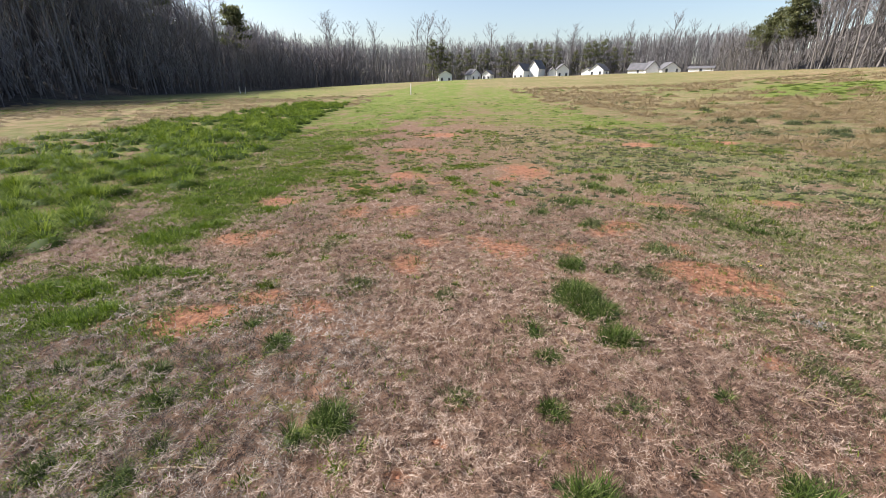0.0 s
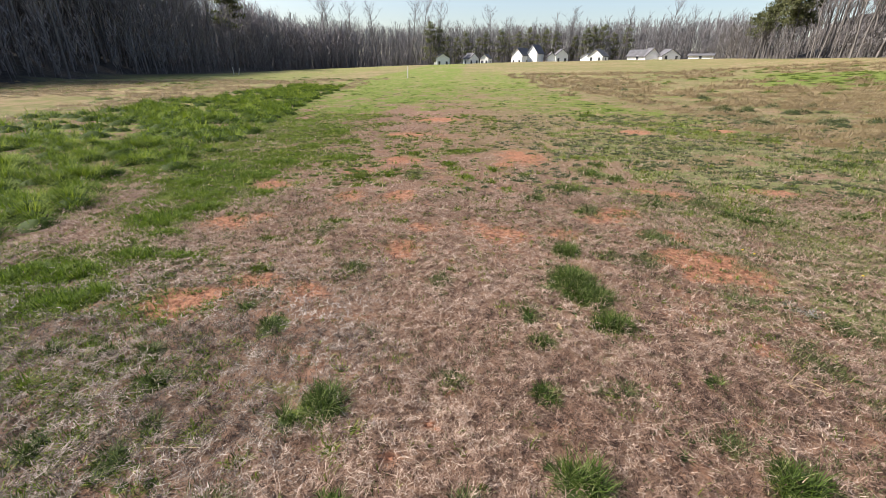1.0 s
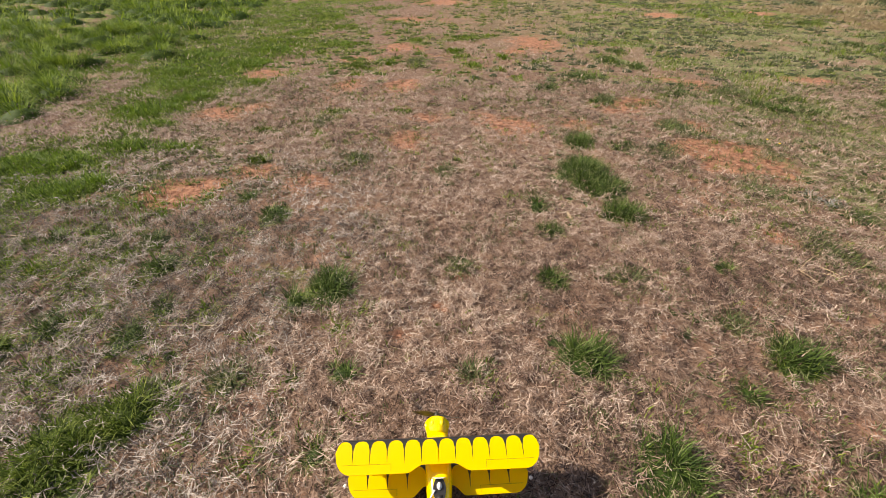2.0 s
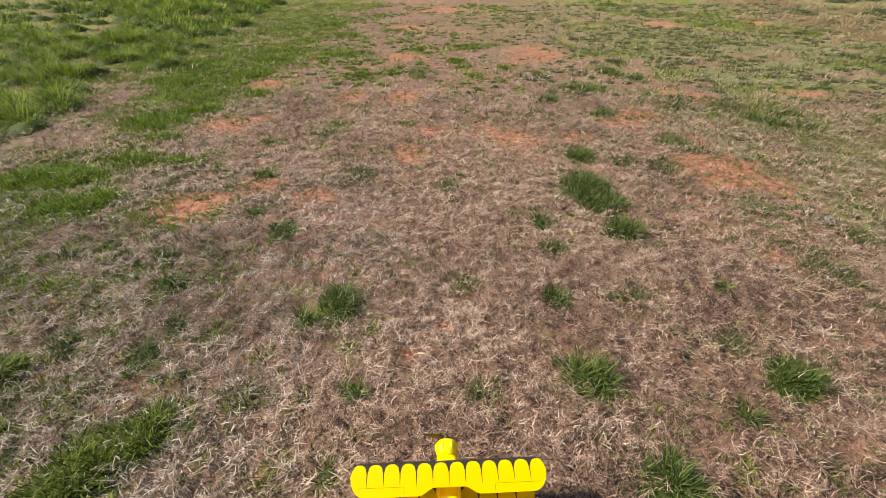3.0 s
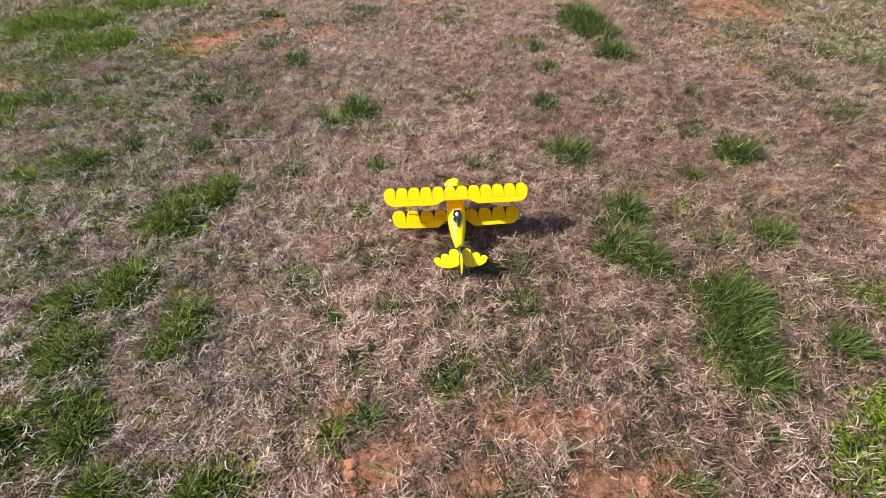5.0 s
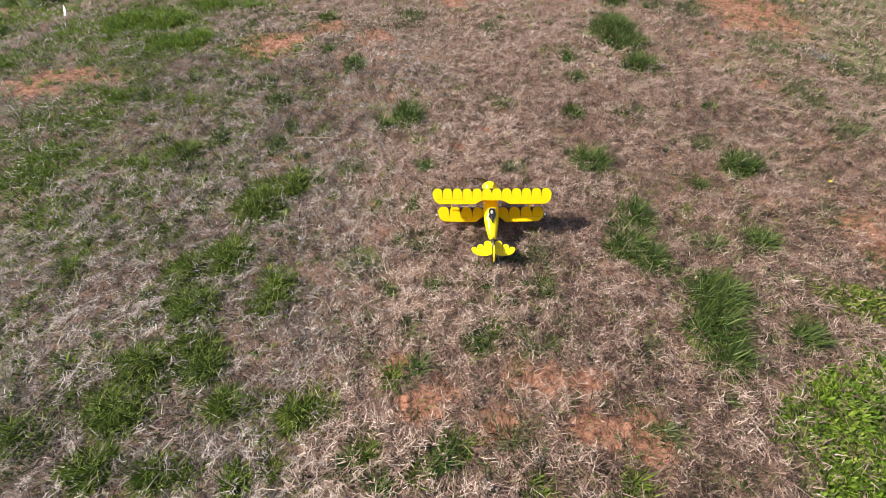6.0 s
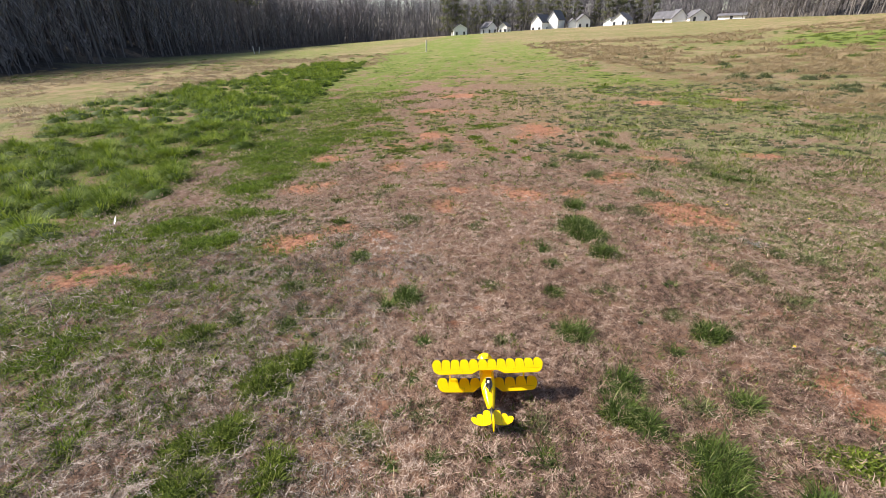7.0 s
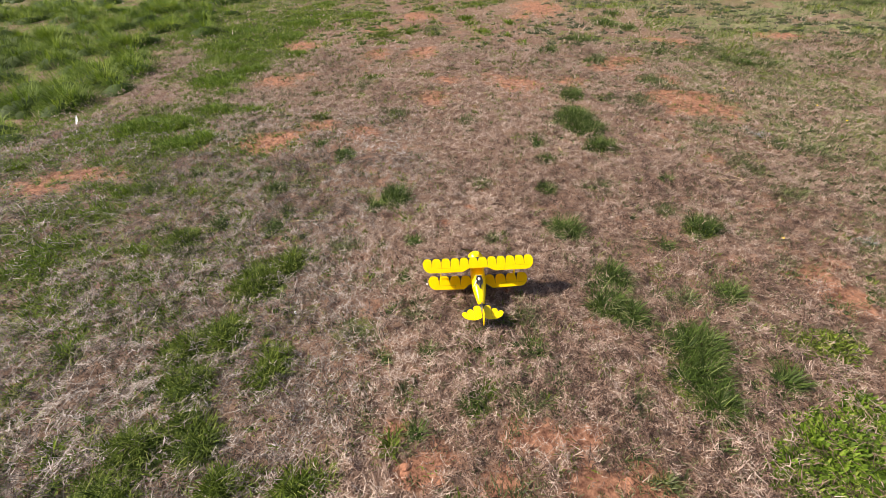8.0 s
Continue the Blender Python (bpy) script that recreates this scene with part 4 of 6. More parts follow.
stuff("verge_hay", [domes(near[0][old], near[1][old], 0.16, 0.11, 60, 0.007, 2, 0.9)], HAY, "dry tan blades left standing among the verge grass", "dry grass")
near = near[0][~old], near[1][~old]
stuff("verge_grass", [domes(*near, 0.19, 0.130, 170, 0.0064, 2, 0.75, 0.075), grow(vx, vy, 0.06, 0.006, spread=0.9)], VERGE, "strip of tall clumpy bright green spring grass", "grass")
stuff("far_verge_grass", [domes(*away, 0.24, 0.15, 64, 0.016, 1, 0.6, 0.10)], VERGE, "far stretch of clumpy green verge grass", "grass")

tussock = pick(3200, 7.5, 26, 7.5, 28, lambda x, y: 0.9 * dry_at(x, y) * smooth(0.35, 0.6, fnoise(x, y, 2.6, 99)))
beyond = pick(4200, 5.0, 48, 22, 60, lambda x, y: 0.8 * (1 - green_at(x, y)) * dry_at(x, y) * smooth(0.35, 0.6, fnoise(x, y, 4.0, 99)))
stray = pick(6000, -46, -8, 4, 50, lambda x, y: 0.8 * dry_at(x, y) * (1 - verge(x, y)) * smooth(0.35, 0.6, fnoise(x, y, 3.0, 98)))
green_stray = pick(3000, -40, 45, 14, 58, lambda x, y: dry_at(x, y) * (1 - 0.95 * smooth(0.0, 0.25, lane(x, y))) * smooth(15, 20, np.hypot(x, y)) * np.maximum(0.5 * smooth(0.50, 0.64, fnoise(x, y, 5.0, 100)), smooth(0.5, 0.8, green_at(x, y))))
stuff("dry_meadow_grass", [domes(*tussock, 0.24, 0.17, 46, 0.012, 1, 0.9, 0.06), domes(*beyond, 0.36, 0.20, 24, 0.035, 1, 0.6, 0.09), domes(*stray, 0.30, 0.10, 22, 0.030, 1, 0.7, 0.05)], HAY, "tan dried-out meadow grass in loose clumps", "dry grass")
GREEN_TUSSOCKS = [(11.81, 22.81), (11.48, 21.18), (9.67, 16.98), (9.51, 16.07), (9.45, 12.41), (12.02, 17.47), (11.43, 14.96), (8.72, 13.14), (8.76, 23.77), (9.27, 28.71), (8.56, 32.09), (10.7, 12.69)]
gx = np.array([p[0] + q for p in GREEN_TUSSOCKS for q in (-0.55, 0.0, 0.5)]) + rng.normal(0, 0.25, 3 * len(GREEN_TUSSOCKS))
gy = np.array([p[1] + q for p in GREEN_TUSSOCKS for q in (0.2, 0.0, -0.3)]) + rng.normal(0, 0.4, 3 * len(GREEN_TUSSOCKS))
stuff("low_meadow_green", [domes(*green_stray, 0.36, 0.09, 24, 0.036, 1, 0.6, 0.06)], LIME, "dull green low clumps scattered through the dry meadow", "grass")
stuff("meadow_tussocks", [domes(gx, gy, 0.24, 0.11, 110, 0.013, 2, 0.9, 0.08)], OLIVE, "dull green tussocks standing in the dry meadow", "grass")


def sod_edge(a, cx, cy):
    """The uneven outline of a tuft, as a share of its half width."""
    return 0.50 + 0.60 * vnoise(np.cos(a) * 1.7 + cx * 9, np.sin(a) * 1.7 + cy * 9, 0.8, 5) + 0.30 * vnoise(np.cos(a) * 4 + cx * 9, np.sin(a) * 4 + cy * 9, 0.6, 6)


def with_sod(v, f, t, cx, cy, rx, ry, rise, spokes=14, rings=4):
    """Adds the low matted crown from which a tuft's blades rise."""
    pts = []
    for i in range(rings + 1):
        for j in range(spokes):
            a, d = 2 * math.pi * j / spokes, (i + 0.05) / rings
            k = d * float(sod_edge(a, cx, cy))
            x, y = cx + rx * k * math.cos(a), cy + ry * k * math.sin(a)
            pts.append((x, y, float(land(x, y)) + rise * (1 - d * d) * (0.6 + 0.8 * float(vnoise(x, y, 0.03, 8))) - 0.006 * d))
    q = [[i * spokes + j, i * spokes + (j + 1) % spokes, (i + 1) * spokes + (j + 1) % spokes, (i + 1) * spokes + j] for i in range(rings) for j in range(spokes)]
    return np.concatenate([v, np.array(pts)]), np.concatenate([f, np.array(q) + len(v)]), np.concatenate([t, np.full(len(pts), 0.10)])


def grass_tuft(cx, cy, rx, ry, height, per, material, label, wide=0.0042, sod=0.016, ragged=0.35):
    """Blades that fan out of many small stools, with a thin fringe of bleached blades round them."""
    n = int(np.clip(per * rx * ry * math.pi, 40, 2400))
    stools = max(5, n // 24)
    a, d = rng.uniform(0, 2 * math.pi, stools), np.sqrt(rng.uniform(0, 1, stools)) * rng.uniform(1 - ragged, 1 + ragged, stools)
    d = np.minimum(d, 1.0) * sod_edge(a, cx, cy) if sod else d * (0.70 + 0.60 * vnoise(np.cos(a) * 1.7 + cx * 9, np.sin(a) * 1.7 + cy * 9, 0.8, 5))
    sx, sy = cx + rx * d * np.cos(a), cy + ry * d * np.sin(a)
    size = (0.022 + 0.16 * min(rx, ry)) * rng.uniform(0.6, 1.5, stools)
    tone = rng.normal(0, 0.15, stools)
    share = rng.uniform(0.35, 1.3, stools) * (1.25 - 0.6 * np.clip(d, 0, 1.3))
    i = rng.choice(stools, n, p=share / share.sum())
    ox, oy = rng.normal(0, 0.6, n), rng.normal(0, 0.6, n)
    x, y = sx[i] + size[i] * ox, sy[i] + size[i] * oy
    if sod:
        far = np.hypot((x - cx) / rx, (y - cy) / ry)
        pull = np.minimum(1.0, 0.96 * sod_edge(np.arctan2((y - cy) / ry, (x - cx) / rx), cx, cy) / np.maximum(far, 1e-6))
        x, y = cx + (x - cx) * pull, cy + (y - cy) * pull
    off = np.hypot(ox, oy)
    h = height * rng.uniform(0.45, 1.45, n) * np.clip(1.2 - 0.5 * d[i] ** 2, 0.5, 1.2)
    old = rng.random(n) < 0.10 + 0.16 * (d[i] > 0.8)
    tint = np.where(old, rng.uniform(0.85, 1, n), np.clip(rng.beta(2.0, 2.4, n) * 0.85 + tone[i], 0, 1))
    lean = np.clip(0.18 + 0.45 * off + rng.normal(0, 0.22, n) + 0.45 * old, 0.02, 1.45)
    base = np.stack([x, y, land(x, y) - 0.004], 1)
    if sod:
        rim = np.hypot((x - cx) / rx, (y - cy) / ry) / sod_edge(np.arctan2((y - cy) / ry, (x - cx) / rx), cx, cy)
        base[:, 2] += 0.72 * sod * np.clip(1 - rim ** 2, 0, 1)
    v, f, t = blades(base, np.arctan2(oy, ox) + rng.normal(0, 0.6, n), lean, np.abs(rng.normal(0.85, 0.45, n)), h, wide * rng.uniform(0.55, 1.3, n), tint, 3)
    if not sod:
        return v, f, t
    v, f, t = with_sod(v, f, t, cx, cy, rx, ry, sod)
    v = v - np.array([cx, cy, 0.0])
    ob = new("grass_tuft", mesh_np("grass_tuft", v, f, material, t))
    ob.location = (cx, cy, 0)
    return tagged(ob, label, "grass tuft", "grass tufts in the thatch")


for row in LUSH_WEST:
    grass_tuft(*row, 0.048, 21000, TURF, "dense dark yellowish-green clump of short spring grass", 0.0038, 0.028, 0.5)
for row in LUSH_EAST:
    grass_tuft(*row, 0.075, 13000, GREEN, "thick dark green clump of long-bladed spring grass", 0.0036, 0.024, 0.5)
for row in SMALL:
    grass_tuft(*row, 0.046, 15000, GREEN, "small bright green tuft of grass in brown thatch", 0.0036, 0.012, 0.55)
stuff("loose_grass", [grass_tuft(*row, 0.046, 8000, None, "", 0.0040, 0, 0.6) for row in WEST_EDGE + OUTER], VERGE, "loose yellowish-green grass patches in grey thatch", "grass")
stuff("lane_turf", [grass_tuft(*row, 0.055, 15000, None, "", 0.0060, 0, 0.5) for row in LANE_TURF], SPRING, "short bright turf beside the long verge grass", "grass")
stuff("near_weeds", [grass_tuft(*row, 0.046, 17000, None, "", 0.0042, 0, 0.55) for row in NEAR_WEEDS], TURF, "small dark green weeds among pale dead grass", "weeds")
stuff("spreading_grass", [grass_tuft(*row, 0.050, 5200, None, "", 0.0068, 0, 0.6) for row in MID_EAST], GREEN, "low spreading green patches of grass on worn ground", "grass")
stuff("worn_lane_grass", [grass_tuft(*row, 0.045, 4600, None, "", 0.0075, 0, 0.6) for row in MID_WEST], VERGE, "thin yellowish-green patches of grass on worn ground", "grass")
stuff("silvery_weeds", [grass_tuft(*row, 0.030, 14000, None, "", 0.0060, 0, 0.6) for row in ((2.52, 2.54, 0.09, 0.06), (2.44, 2.64, 0.06, 0.05), (2.42, 1.06, 0.07, 0.05))],
      PALE_LEAF, "low silvery grey-green weeds in the thatch", "weeds")
for row in MAT:
    grass_tuft(*row, 0.026, 17000, LIME if row[1] > 0 else SPRING, "low yellowish-green mat of small-leaved weeds", 0.012, 0.016, 0.5)
stuff("thin_wisps", [grass_tuft(cx, cy, rx * 1.35, ry * 1.35, 0.040, 12000, None, "", 0.0040, 0, 0.6) for cx, cy, rx, ry in THIN + THIN_FAR],
      OLIVE, "thin greyish-green wisps of grass in dead thatch", "grass")

# ---------------------------------------------------------------- model biplane
def arc_pts(cx, cy, rx, ry, a0, a1, n):
    return [(cx + rx * math.cos(radians(a0 + (a1 - a0) * i / n)), cy + ry * math.sin(radians(a0 + (a1 - a0) * i / n))) for i in range(n + 1)]


def biplane(m):
    """Origin on the ground under the wings; +y is the nose; the whole stands tail-down by the pose m."""
    root = tagged(new("model_biplane"), "small yellow model biplane with black scalloped leading edges parked on thatch", "model aircraft")

    # fuselage: rings (y, half width, z low, z high)
    bm = bmesh.new()
    rings = []
    for y, w, lo, hi in ((0.165, 0.034, 0.050, 0.120), (0.14, 0.039, 0.044, 0.126), (0.08, 0.040, 0.043, 0.130), (0.03, 0.040, 0.044, 0.133), (-0.02, 0.036, 0.049, 0.131),
                         (-0.065, 0.029, 0.059, 0.124), (-0.110, 0.020, 0.070, 0.114), (-0.130, 0.015, 0.076, 0.109)):
        cz, h = (lo + hi) / 2, (hi - lo) / 2
        rings.append([(w * math.copysign(abs(math.cos(a)) ** 0.7, math.cos(a)), y, cz + h * math.copysign(abs(math.sin(a)) ** 0.8, math.sin(a))) for a in [2 * math.pi * i / 20 for i in range(20)]])
    loft(bm, rings)
    part("fuselage", bm, YELLOW, root, smooth_it=True)
    bm = bmesh.new()
    loft(bm, [[(w * math.cos(a), y, cz + h * math.sin(a)) for a in [2 * math.pi * i / 14 for i in range(14)]]
              for y, w, cz, h in ((-0.1305, 0.0155, 0.0925, 0.017), (-0.155, 0.010, 0.094, 0.013), (-0.202, 0.003, 0.096, 0.009))])
    part("tail_cone", bm, BLACK, root, "black tail end", True)
    # cowl with blisters, spinner and propeller
    bm = bmesh.new()
    loft(bm, [[(r * math.cos(a), y, 0.084 + r * math.sin(a)) for a in [2 * math.pi * i / 24 for i in range(24)]]
              for y, r in ((0.1655, 0.0345), (0.178, 0.0345), (0.184, 0.0375), (0.203, 0.0385), (0.214, 0.0355), (0.222, 0.027), (0.223, 0.016))])
    cowl = part("cowl", bm, YELLOW, root, "glossy yellow round engine cowl", True)
    for k in range(7):
        a = 2 * math.pi * (k + 0.25) / 7
        bm = bmesh.new()
        bmesh.ops.create_uvsphere(bm, u_segments=8, v_segments=6, radius=1, matrix=Matrix.Translation((0.0345 * math.cos(a), 0.199, 0.084 + 0.0345 * math.sin(a))) @ Matrix.Diagonal((0.0075, 0.015, 0.0075, 1)))
        part("blister", bm, YELLOW, cowl, smooth_it=True)
    bm = bmesh.new()
    bmesh.ops.create_cone(bm, cap_ends=True, segments=16, radius1=0.012, radius2=0.004, depth=0.022, matrix=Matrix.Translation((0, 0.236, 0.084)) @ pose(0, 0, 0, -90))
    part("prop_hub", bm, PROP, root, "dark propeller hub", True)
    lean = radians(24)
    for s in (-1, 1):
        bm = bmesh.new()
        rings = []
        for i in range(7):
            u = i / 6
            c = 0.003 + 0.0055 * math.sin(math.pi * min(1, u * 1.05 + 0.1))
            tw = radians(55 - 35 * u)
            along, across = Vector((math.cos(lean) * s, 0, -math.sin(lean) * s)), Vector((math.sin(lean), 0, math.cos(lean)))
            mid = Vector((0, 0.235, 0.084)) + along * (0.008 + 0.080 * u)
            rings.append([tuple(mid + across * (c * math.cos(tw) * p) + Vector((0, 1, 0)) * (-s * c * math.sin(tw) * p + q * 0.0012)) for p, q in ((-1, 0), (0, 1), (1, 0), (0, -1))])
        loft(bm, rings)
        bmesh.ops.recalc_face_normals(bm, faces=bm.faces)
        part("propeller_blade", bm, PROP, root, "dark olive nylon blade")

    def wing(name, halves, y_le, chord, z0, dihedral, bays, x_in, label):
        """A black wing with yellow bays, each rounded at its front, on top."""
        x_tip = halves

        def camber(y):
            u = min(max((y_le - y) / chord, 0), 1)
            return 0.010 * math.sin(math.pi * min(1, u ** 0.6)) * (1 - 0.35 * u) - 0.021 * (1 - min(1, u / 0.17)) ** 2

        def top(x, y, lift=0.0):
            return z0 + abs(x) * dihedral + camber(y) + lift

        def rear(x):
            """The trailing edge, cut away in the middle."""
            u = smooth(0.045, 0.095, abs(x))
            return y_le - chord * (0.80 + 0.20 * float(u)) if name == "upper_wing" else y_le - chord * (0.70 + 0.30 * float(smooth(0.040, 0.085, abs(x))))

        def tip(x):
            """How much of the chord is left in the rounded tip."""
            d = x_tip - abs(x)
            r = chord * 0.45
            return 1.0 if d >= r else math.sqrt(max(0.0, 1 - (1 - d / r) ** 2))

        bm = bmesh.new()
        cols = []
        xs = sorted({round(x_in + (x_tip - x_in) * (1 - (1 - i / 26) ** 1.6), 4) for i in range(27)})
        xs = [-x for x in reversed(xs)] + xs if x_in < 0.01 else xs
        xs = sorted(set(xs))
        for sgn in ((1,) if x_in < 0.01 else (-1, 1)):
            grid = []
            for x in (xs if sgn == 1 else [-x for x in reversed(xs)]):
                k = tip(x)
                mid = y_le - chord * 0.45
                a, b = mid + (y_le - mid) * k, mid + (y_le - chord * 0.40 - mid) * k
                up = [bm.verts.new((x, a + (b - a) * j / 8, top(x, a + (b - a) * j / 8, -0.0012))) for j in range(9)]
                dn = [bm.verts.new((x, a + (b - a) * j / 8, top(x, a + (b - a) * j / 8) - 0.003 - 0.006 * math.sin(math.pi * j / 8))) for j in range(9)]
                grid.append((up, dn))
            for (u0, d0), (u1, d1) in zip(grid, grid[1:]):
                for j in range(8):
                    bm.faces.new((u0[j], u0[j + 1], u1[j + 1], u1[j]))
                    bm.faces.new((d0[j], d1[j], d1[j + 1], d0[j + 1]))
                for j in (0, 8):
                    bm.faces.new((u0[j], u1[j], d1[j], d0[j]) if j == 0 else (u0[j], d0[j], d1[j], u1[j]))
            for u, d in (grid[0], grid[-1]):
                for j in range(8):
                    bm.faces.new((u[j], d[j], d[j + 1], u[j + 1]))
        bmesh.ops.remove_doubles(bm, verts=bm.verts, dist=0.00005)
        bmesh.ops.recalc_face_normals(bm, faces=bm.faces)
        skin = part(name, bm, BLACK, root, label)
        # yellow bays
        pitch = (x_tip - x_in) / bays
        for sgn in (-1, 1):
            for k in range(bays):
                a, b = x_in + k * pitch, x_in + (k + 1) * pitch
                last = k == bays - 1
                bm = bmesh.new()
                cols = []
                for i in range(13):
                    x = a + (b - a) * i / 12
                    u = (x - (a + b) / 2) / (pitch / 2)
                    bow = math.sqrt(max(0, 1 - abs(u) ** 2.4))
                    front = y_le - (0.015 if x_in < 0.01 else 0.014) - (0.026 if x_in < 0.01 else 0.032) * (1 - bow)
                    kk = tip(x)
                    mid = y_le - chord * 0.45
                    front = min(front, mid + (y_le - 0.006 - mid) * kk) if last else front
                    back = mid + (rear(x) - mid) * kk - 0.0008
                    col = []
                    for j in range(9):
                        y = front + (back - front) * j / 8
                        gap = (0.0016 if x_in < 0.01 else 0.0022) * (1 - smooth(0.45, 0.86, (y_le - y) / chord))
                        xx = (a + b) / 2 + (x - (a + b) / 2) * (1 - 2 * float(gap) / pitch)
                        if last and i == 12:
                            xx = x
                        col.append(bm.verts.new((sgn * xx, y, top(xx, y, 0.0006))))
                    cols.append(col)
                for c0, c1 in zip(cols, cols[1:]):
                    for j in range(8):
                        bm.faces.new((c0[j], c1[j], c1[j + 1], c0[j + 1]) if sgn == -1 else (c0[j], c0[j + 1], c1[j + 1], c1[j]))
                edge = [e for e in bm.edges if e.is_boundary]
                turned = bmesh.ops.extrude_edge_only(bm, edges=edge)["geom"]
                for v in turned:
                    if isinstance(v, bmesh.types.BMVert):
                        v.co.z -= 0.0022
                bmesh.ops.recalc_face_normals(bm, faces=bm.faces)
                part("wing_bay", bm, FOAM, skin)
                if k < bays - 1:
                    bm = bmesh.new()
                    y0, y1 = y_le - chord * 0.40, y_le - chord * (0.72 if x_in < 0.01 else 0.78)
                    strip = [(sgn * (b - 0.003), y0), (sgn * (b + 0.003), y0), (sgn * (b + 0.003), y1), (sgn * (b - 0.003), y1)]
                    slab(bm, strip, lambda x, y: top(x, y, -0.0012), 0.002)
                    bmesh.ops.recalc_face_normals(bm, faces=bm.faces)
                    part("rib", bm, BLACK, skin)
            # aileron hinge line
            bm = bmesh.new()
            y = y_le - chord * 0.76
            for x0, x1, yy0, yy1 in ((x_tip * 0.46, x_tip * 0.93, y, y), (x_tip * 0.46, x_tip * 0.46, y, y - chord * 0.19)):
                rod(bm, (sgn * x0, yy0, top(x0, yy0, 0.0009)), (sgn * x1, yy1, top(x1, yy1, 0.0009)), 0.0005, sides=4)
            part("aileron_hinge", bm, SEAM, skin, "thin dark aileron seam")
        return top

    wing("upper_wing", 0.302, 0.142, 0.104, 0.168, 0.008, 6, 0.0, "black-edged upper wing with yellow scalloped bays")
    wing("lower_wing", 0.277, 0.098, 0.099, 0.055, 0.045, 4, 0.036, "black-edged lower wing with yellow scalloped bays")

    # struts
    for s in (-1, 1):
        for y0, y1 in ((0.122, 0.085), (0.098, 0.062)):
            bm = bmesh.new()
            rod(bm, (s * 0.205, y0 + 0.006, 0.168), (s * 0.205, y1, 0.070), 0.0028, sides=8)
            part("interplane_strut", bm, YELLOW, root)
        for y0, y1 in ((0.125, 0.110), (0.080, 0.075)):
            bm = bmesh.new()
            rod(bm, (s * 0.046, y0 + 0.006, 0.169), (s * 0.026, y1, 0.118), 0.0022, sides=8)
            part("cabane_strut", bm, YELLOW, root)
        bm = bmesh.new()
        bmesh.ops.create_uvsphere(bm, u_segments=10, v_segments=8, radius=0.006, matrix=Matrix.Translation((s * 0.283, 0.036, 0.072)))
        part("wingtip_bead", bm, PALE, root, "pale round wingtip bead", True)
        # undercarriage
        bm = bmesh.new()
        rod(bm, (s * 0.022, 0.115, 0.050), (s * 0.062, 0.110, -0.004), 0.0022, sides=8)
        rod(bm, (s * 0.022, 0.070, 0.050), (s * 0.062, 0.110, -0.004), 0.0022, sides=8)
        part("gear_leg", bm, METAL, root)
        bm = bmesh.new()
        bmesh.ops.create_cone(bm, cap_ends=True, segments=20, radius1=0.025, radius2=0.025, depth=0.014, matrix=pose(s * 0.069, 0.110, -0.004, 0, 90))
        bmesh.ops.bevel(bm, geom=[e for e in bm.edges if len(e.link_faces) == 2 and any(len(f.verts) > 4 for f in e.link_faces)], offset=0.005, segments=2, affect="EDGES")
        wheel = part("wheel", bm, RUBBER, root, "black rubber wheel", True)
        bm = bmesh.new()
        bmesh.ops.create_cone(bm, cap_ends=True, segments=16, radius1=0.012, radius2=0.010, depth=0.0165, matrix=pose(s * 0.069, 0.110, -0.004, 0, 90))
        part("hub_cap", bm, PALE, wheel)

    # cockpit
    bm = bmesh.new()
    rim = arc_pts(0, 0.000, 0.019, 0.033, 0, 360, 20)[:-1]
    slab(bm, rim, lambda x, y: 0.1355, 0.006)
    pit = part("cockpit", bm, BLACK, root, "dark open cockpit")
    bm = bmesh.new()
    outer = [(-0.019, 0.033, 0.131), (0.019, 0.033, 0.131), (0.012, 0.026, 0.149), (-0.012, 0.026, 0.149)]
    vs = [bm.verts.new(p) for p in outer] + [bm.verts.new((x, y - 0.0012, z)) for x, y, z in outer]
    for f in ((0, 1, 2, 3), (7, 6, 5, 4), (0, 4, 5, 1), (1, 5, 6, 2), (2, 6, 7, 3), (3, 7, 4, 0)):
        bm.faces.new([vs[i] for i in f])
    part("windscreen", bm, PALE, pit, "small pale windscreen")
    bm = bmesh.new()
    box(bm, 0, 0.008, 0.138, 0.015, 0.020, 0.010)
    bmesh.ops.bevel(bm, geom=list(bm.edges), offset=0.004, segments=2, affect="EDGES")
    part("seat_block", bm, PALE, pit, "pale grey block in the cockpit", True)
    bm = bmesh.new()
    loft(bm, [[(w * math.cos(a) * 0.8, y, 0.131 + h * math.sin(a)) for a in [2 * math.pi * i / 10 for i in range(10)]]
              for y, w, h in ((-0.016, 0.013, 0.010), (-0.030, 0.009, 0.005), (-0.050, 0.003, 0.002))])
    part("headrest_fairing", bm, BLACK, pit, "narrow black fairing behind the cockpit", True)
    bm = bmesh.new()
    rod(bm, (-0.014, -0.002, 0.140), (-0.034, -0.030, 0.122), 0.0028, 0.0018)
    part("antenna_lead", bm, PALE, pit, "pale loose lead over the cockpit rim")

    # tail: two black stabiliser halves with three yellow bays each, fin and rudder
    for s in (-1, 1):
        bm = bmesh.new()
        out = [(0.004, -0.128), (0.030, -0.13), (0.065, -0.146), (0.096, -0.164), (0.108, -0.184), (0.101, -0.202), (0.076, -0.216), (0.046, -0.221), (0.020, -0.216), (0.006, -0.202)]
        pts = [(s * x, y) for x, y in out]
        slab(bm, pts if s == -1 else list(reversed(pts)), lambda x, y: 0.1005, 0.003)
        bmesh.ops.recalc_face_normals(bm, faces=bm.faces)
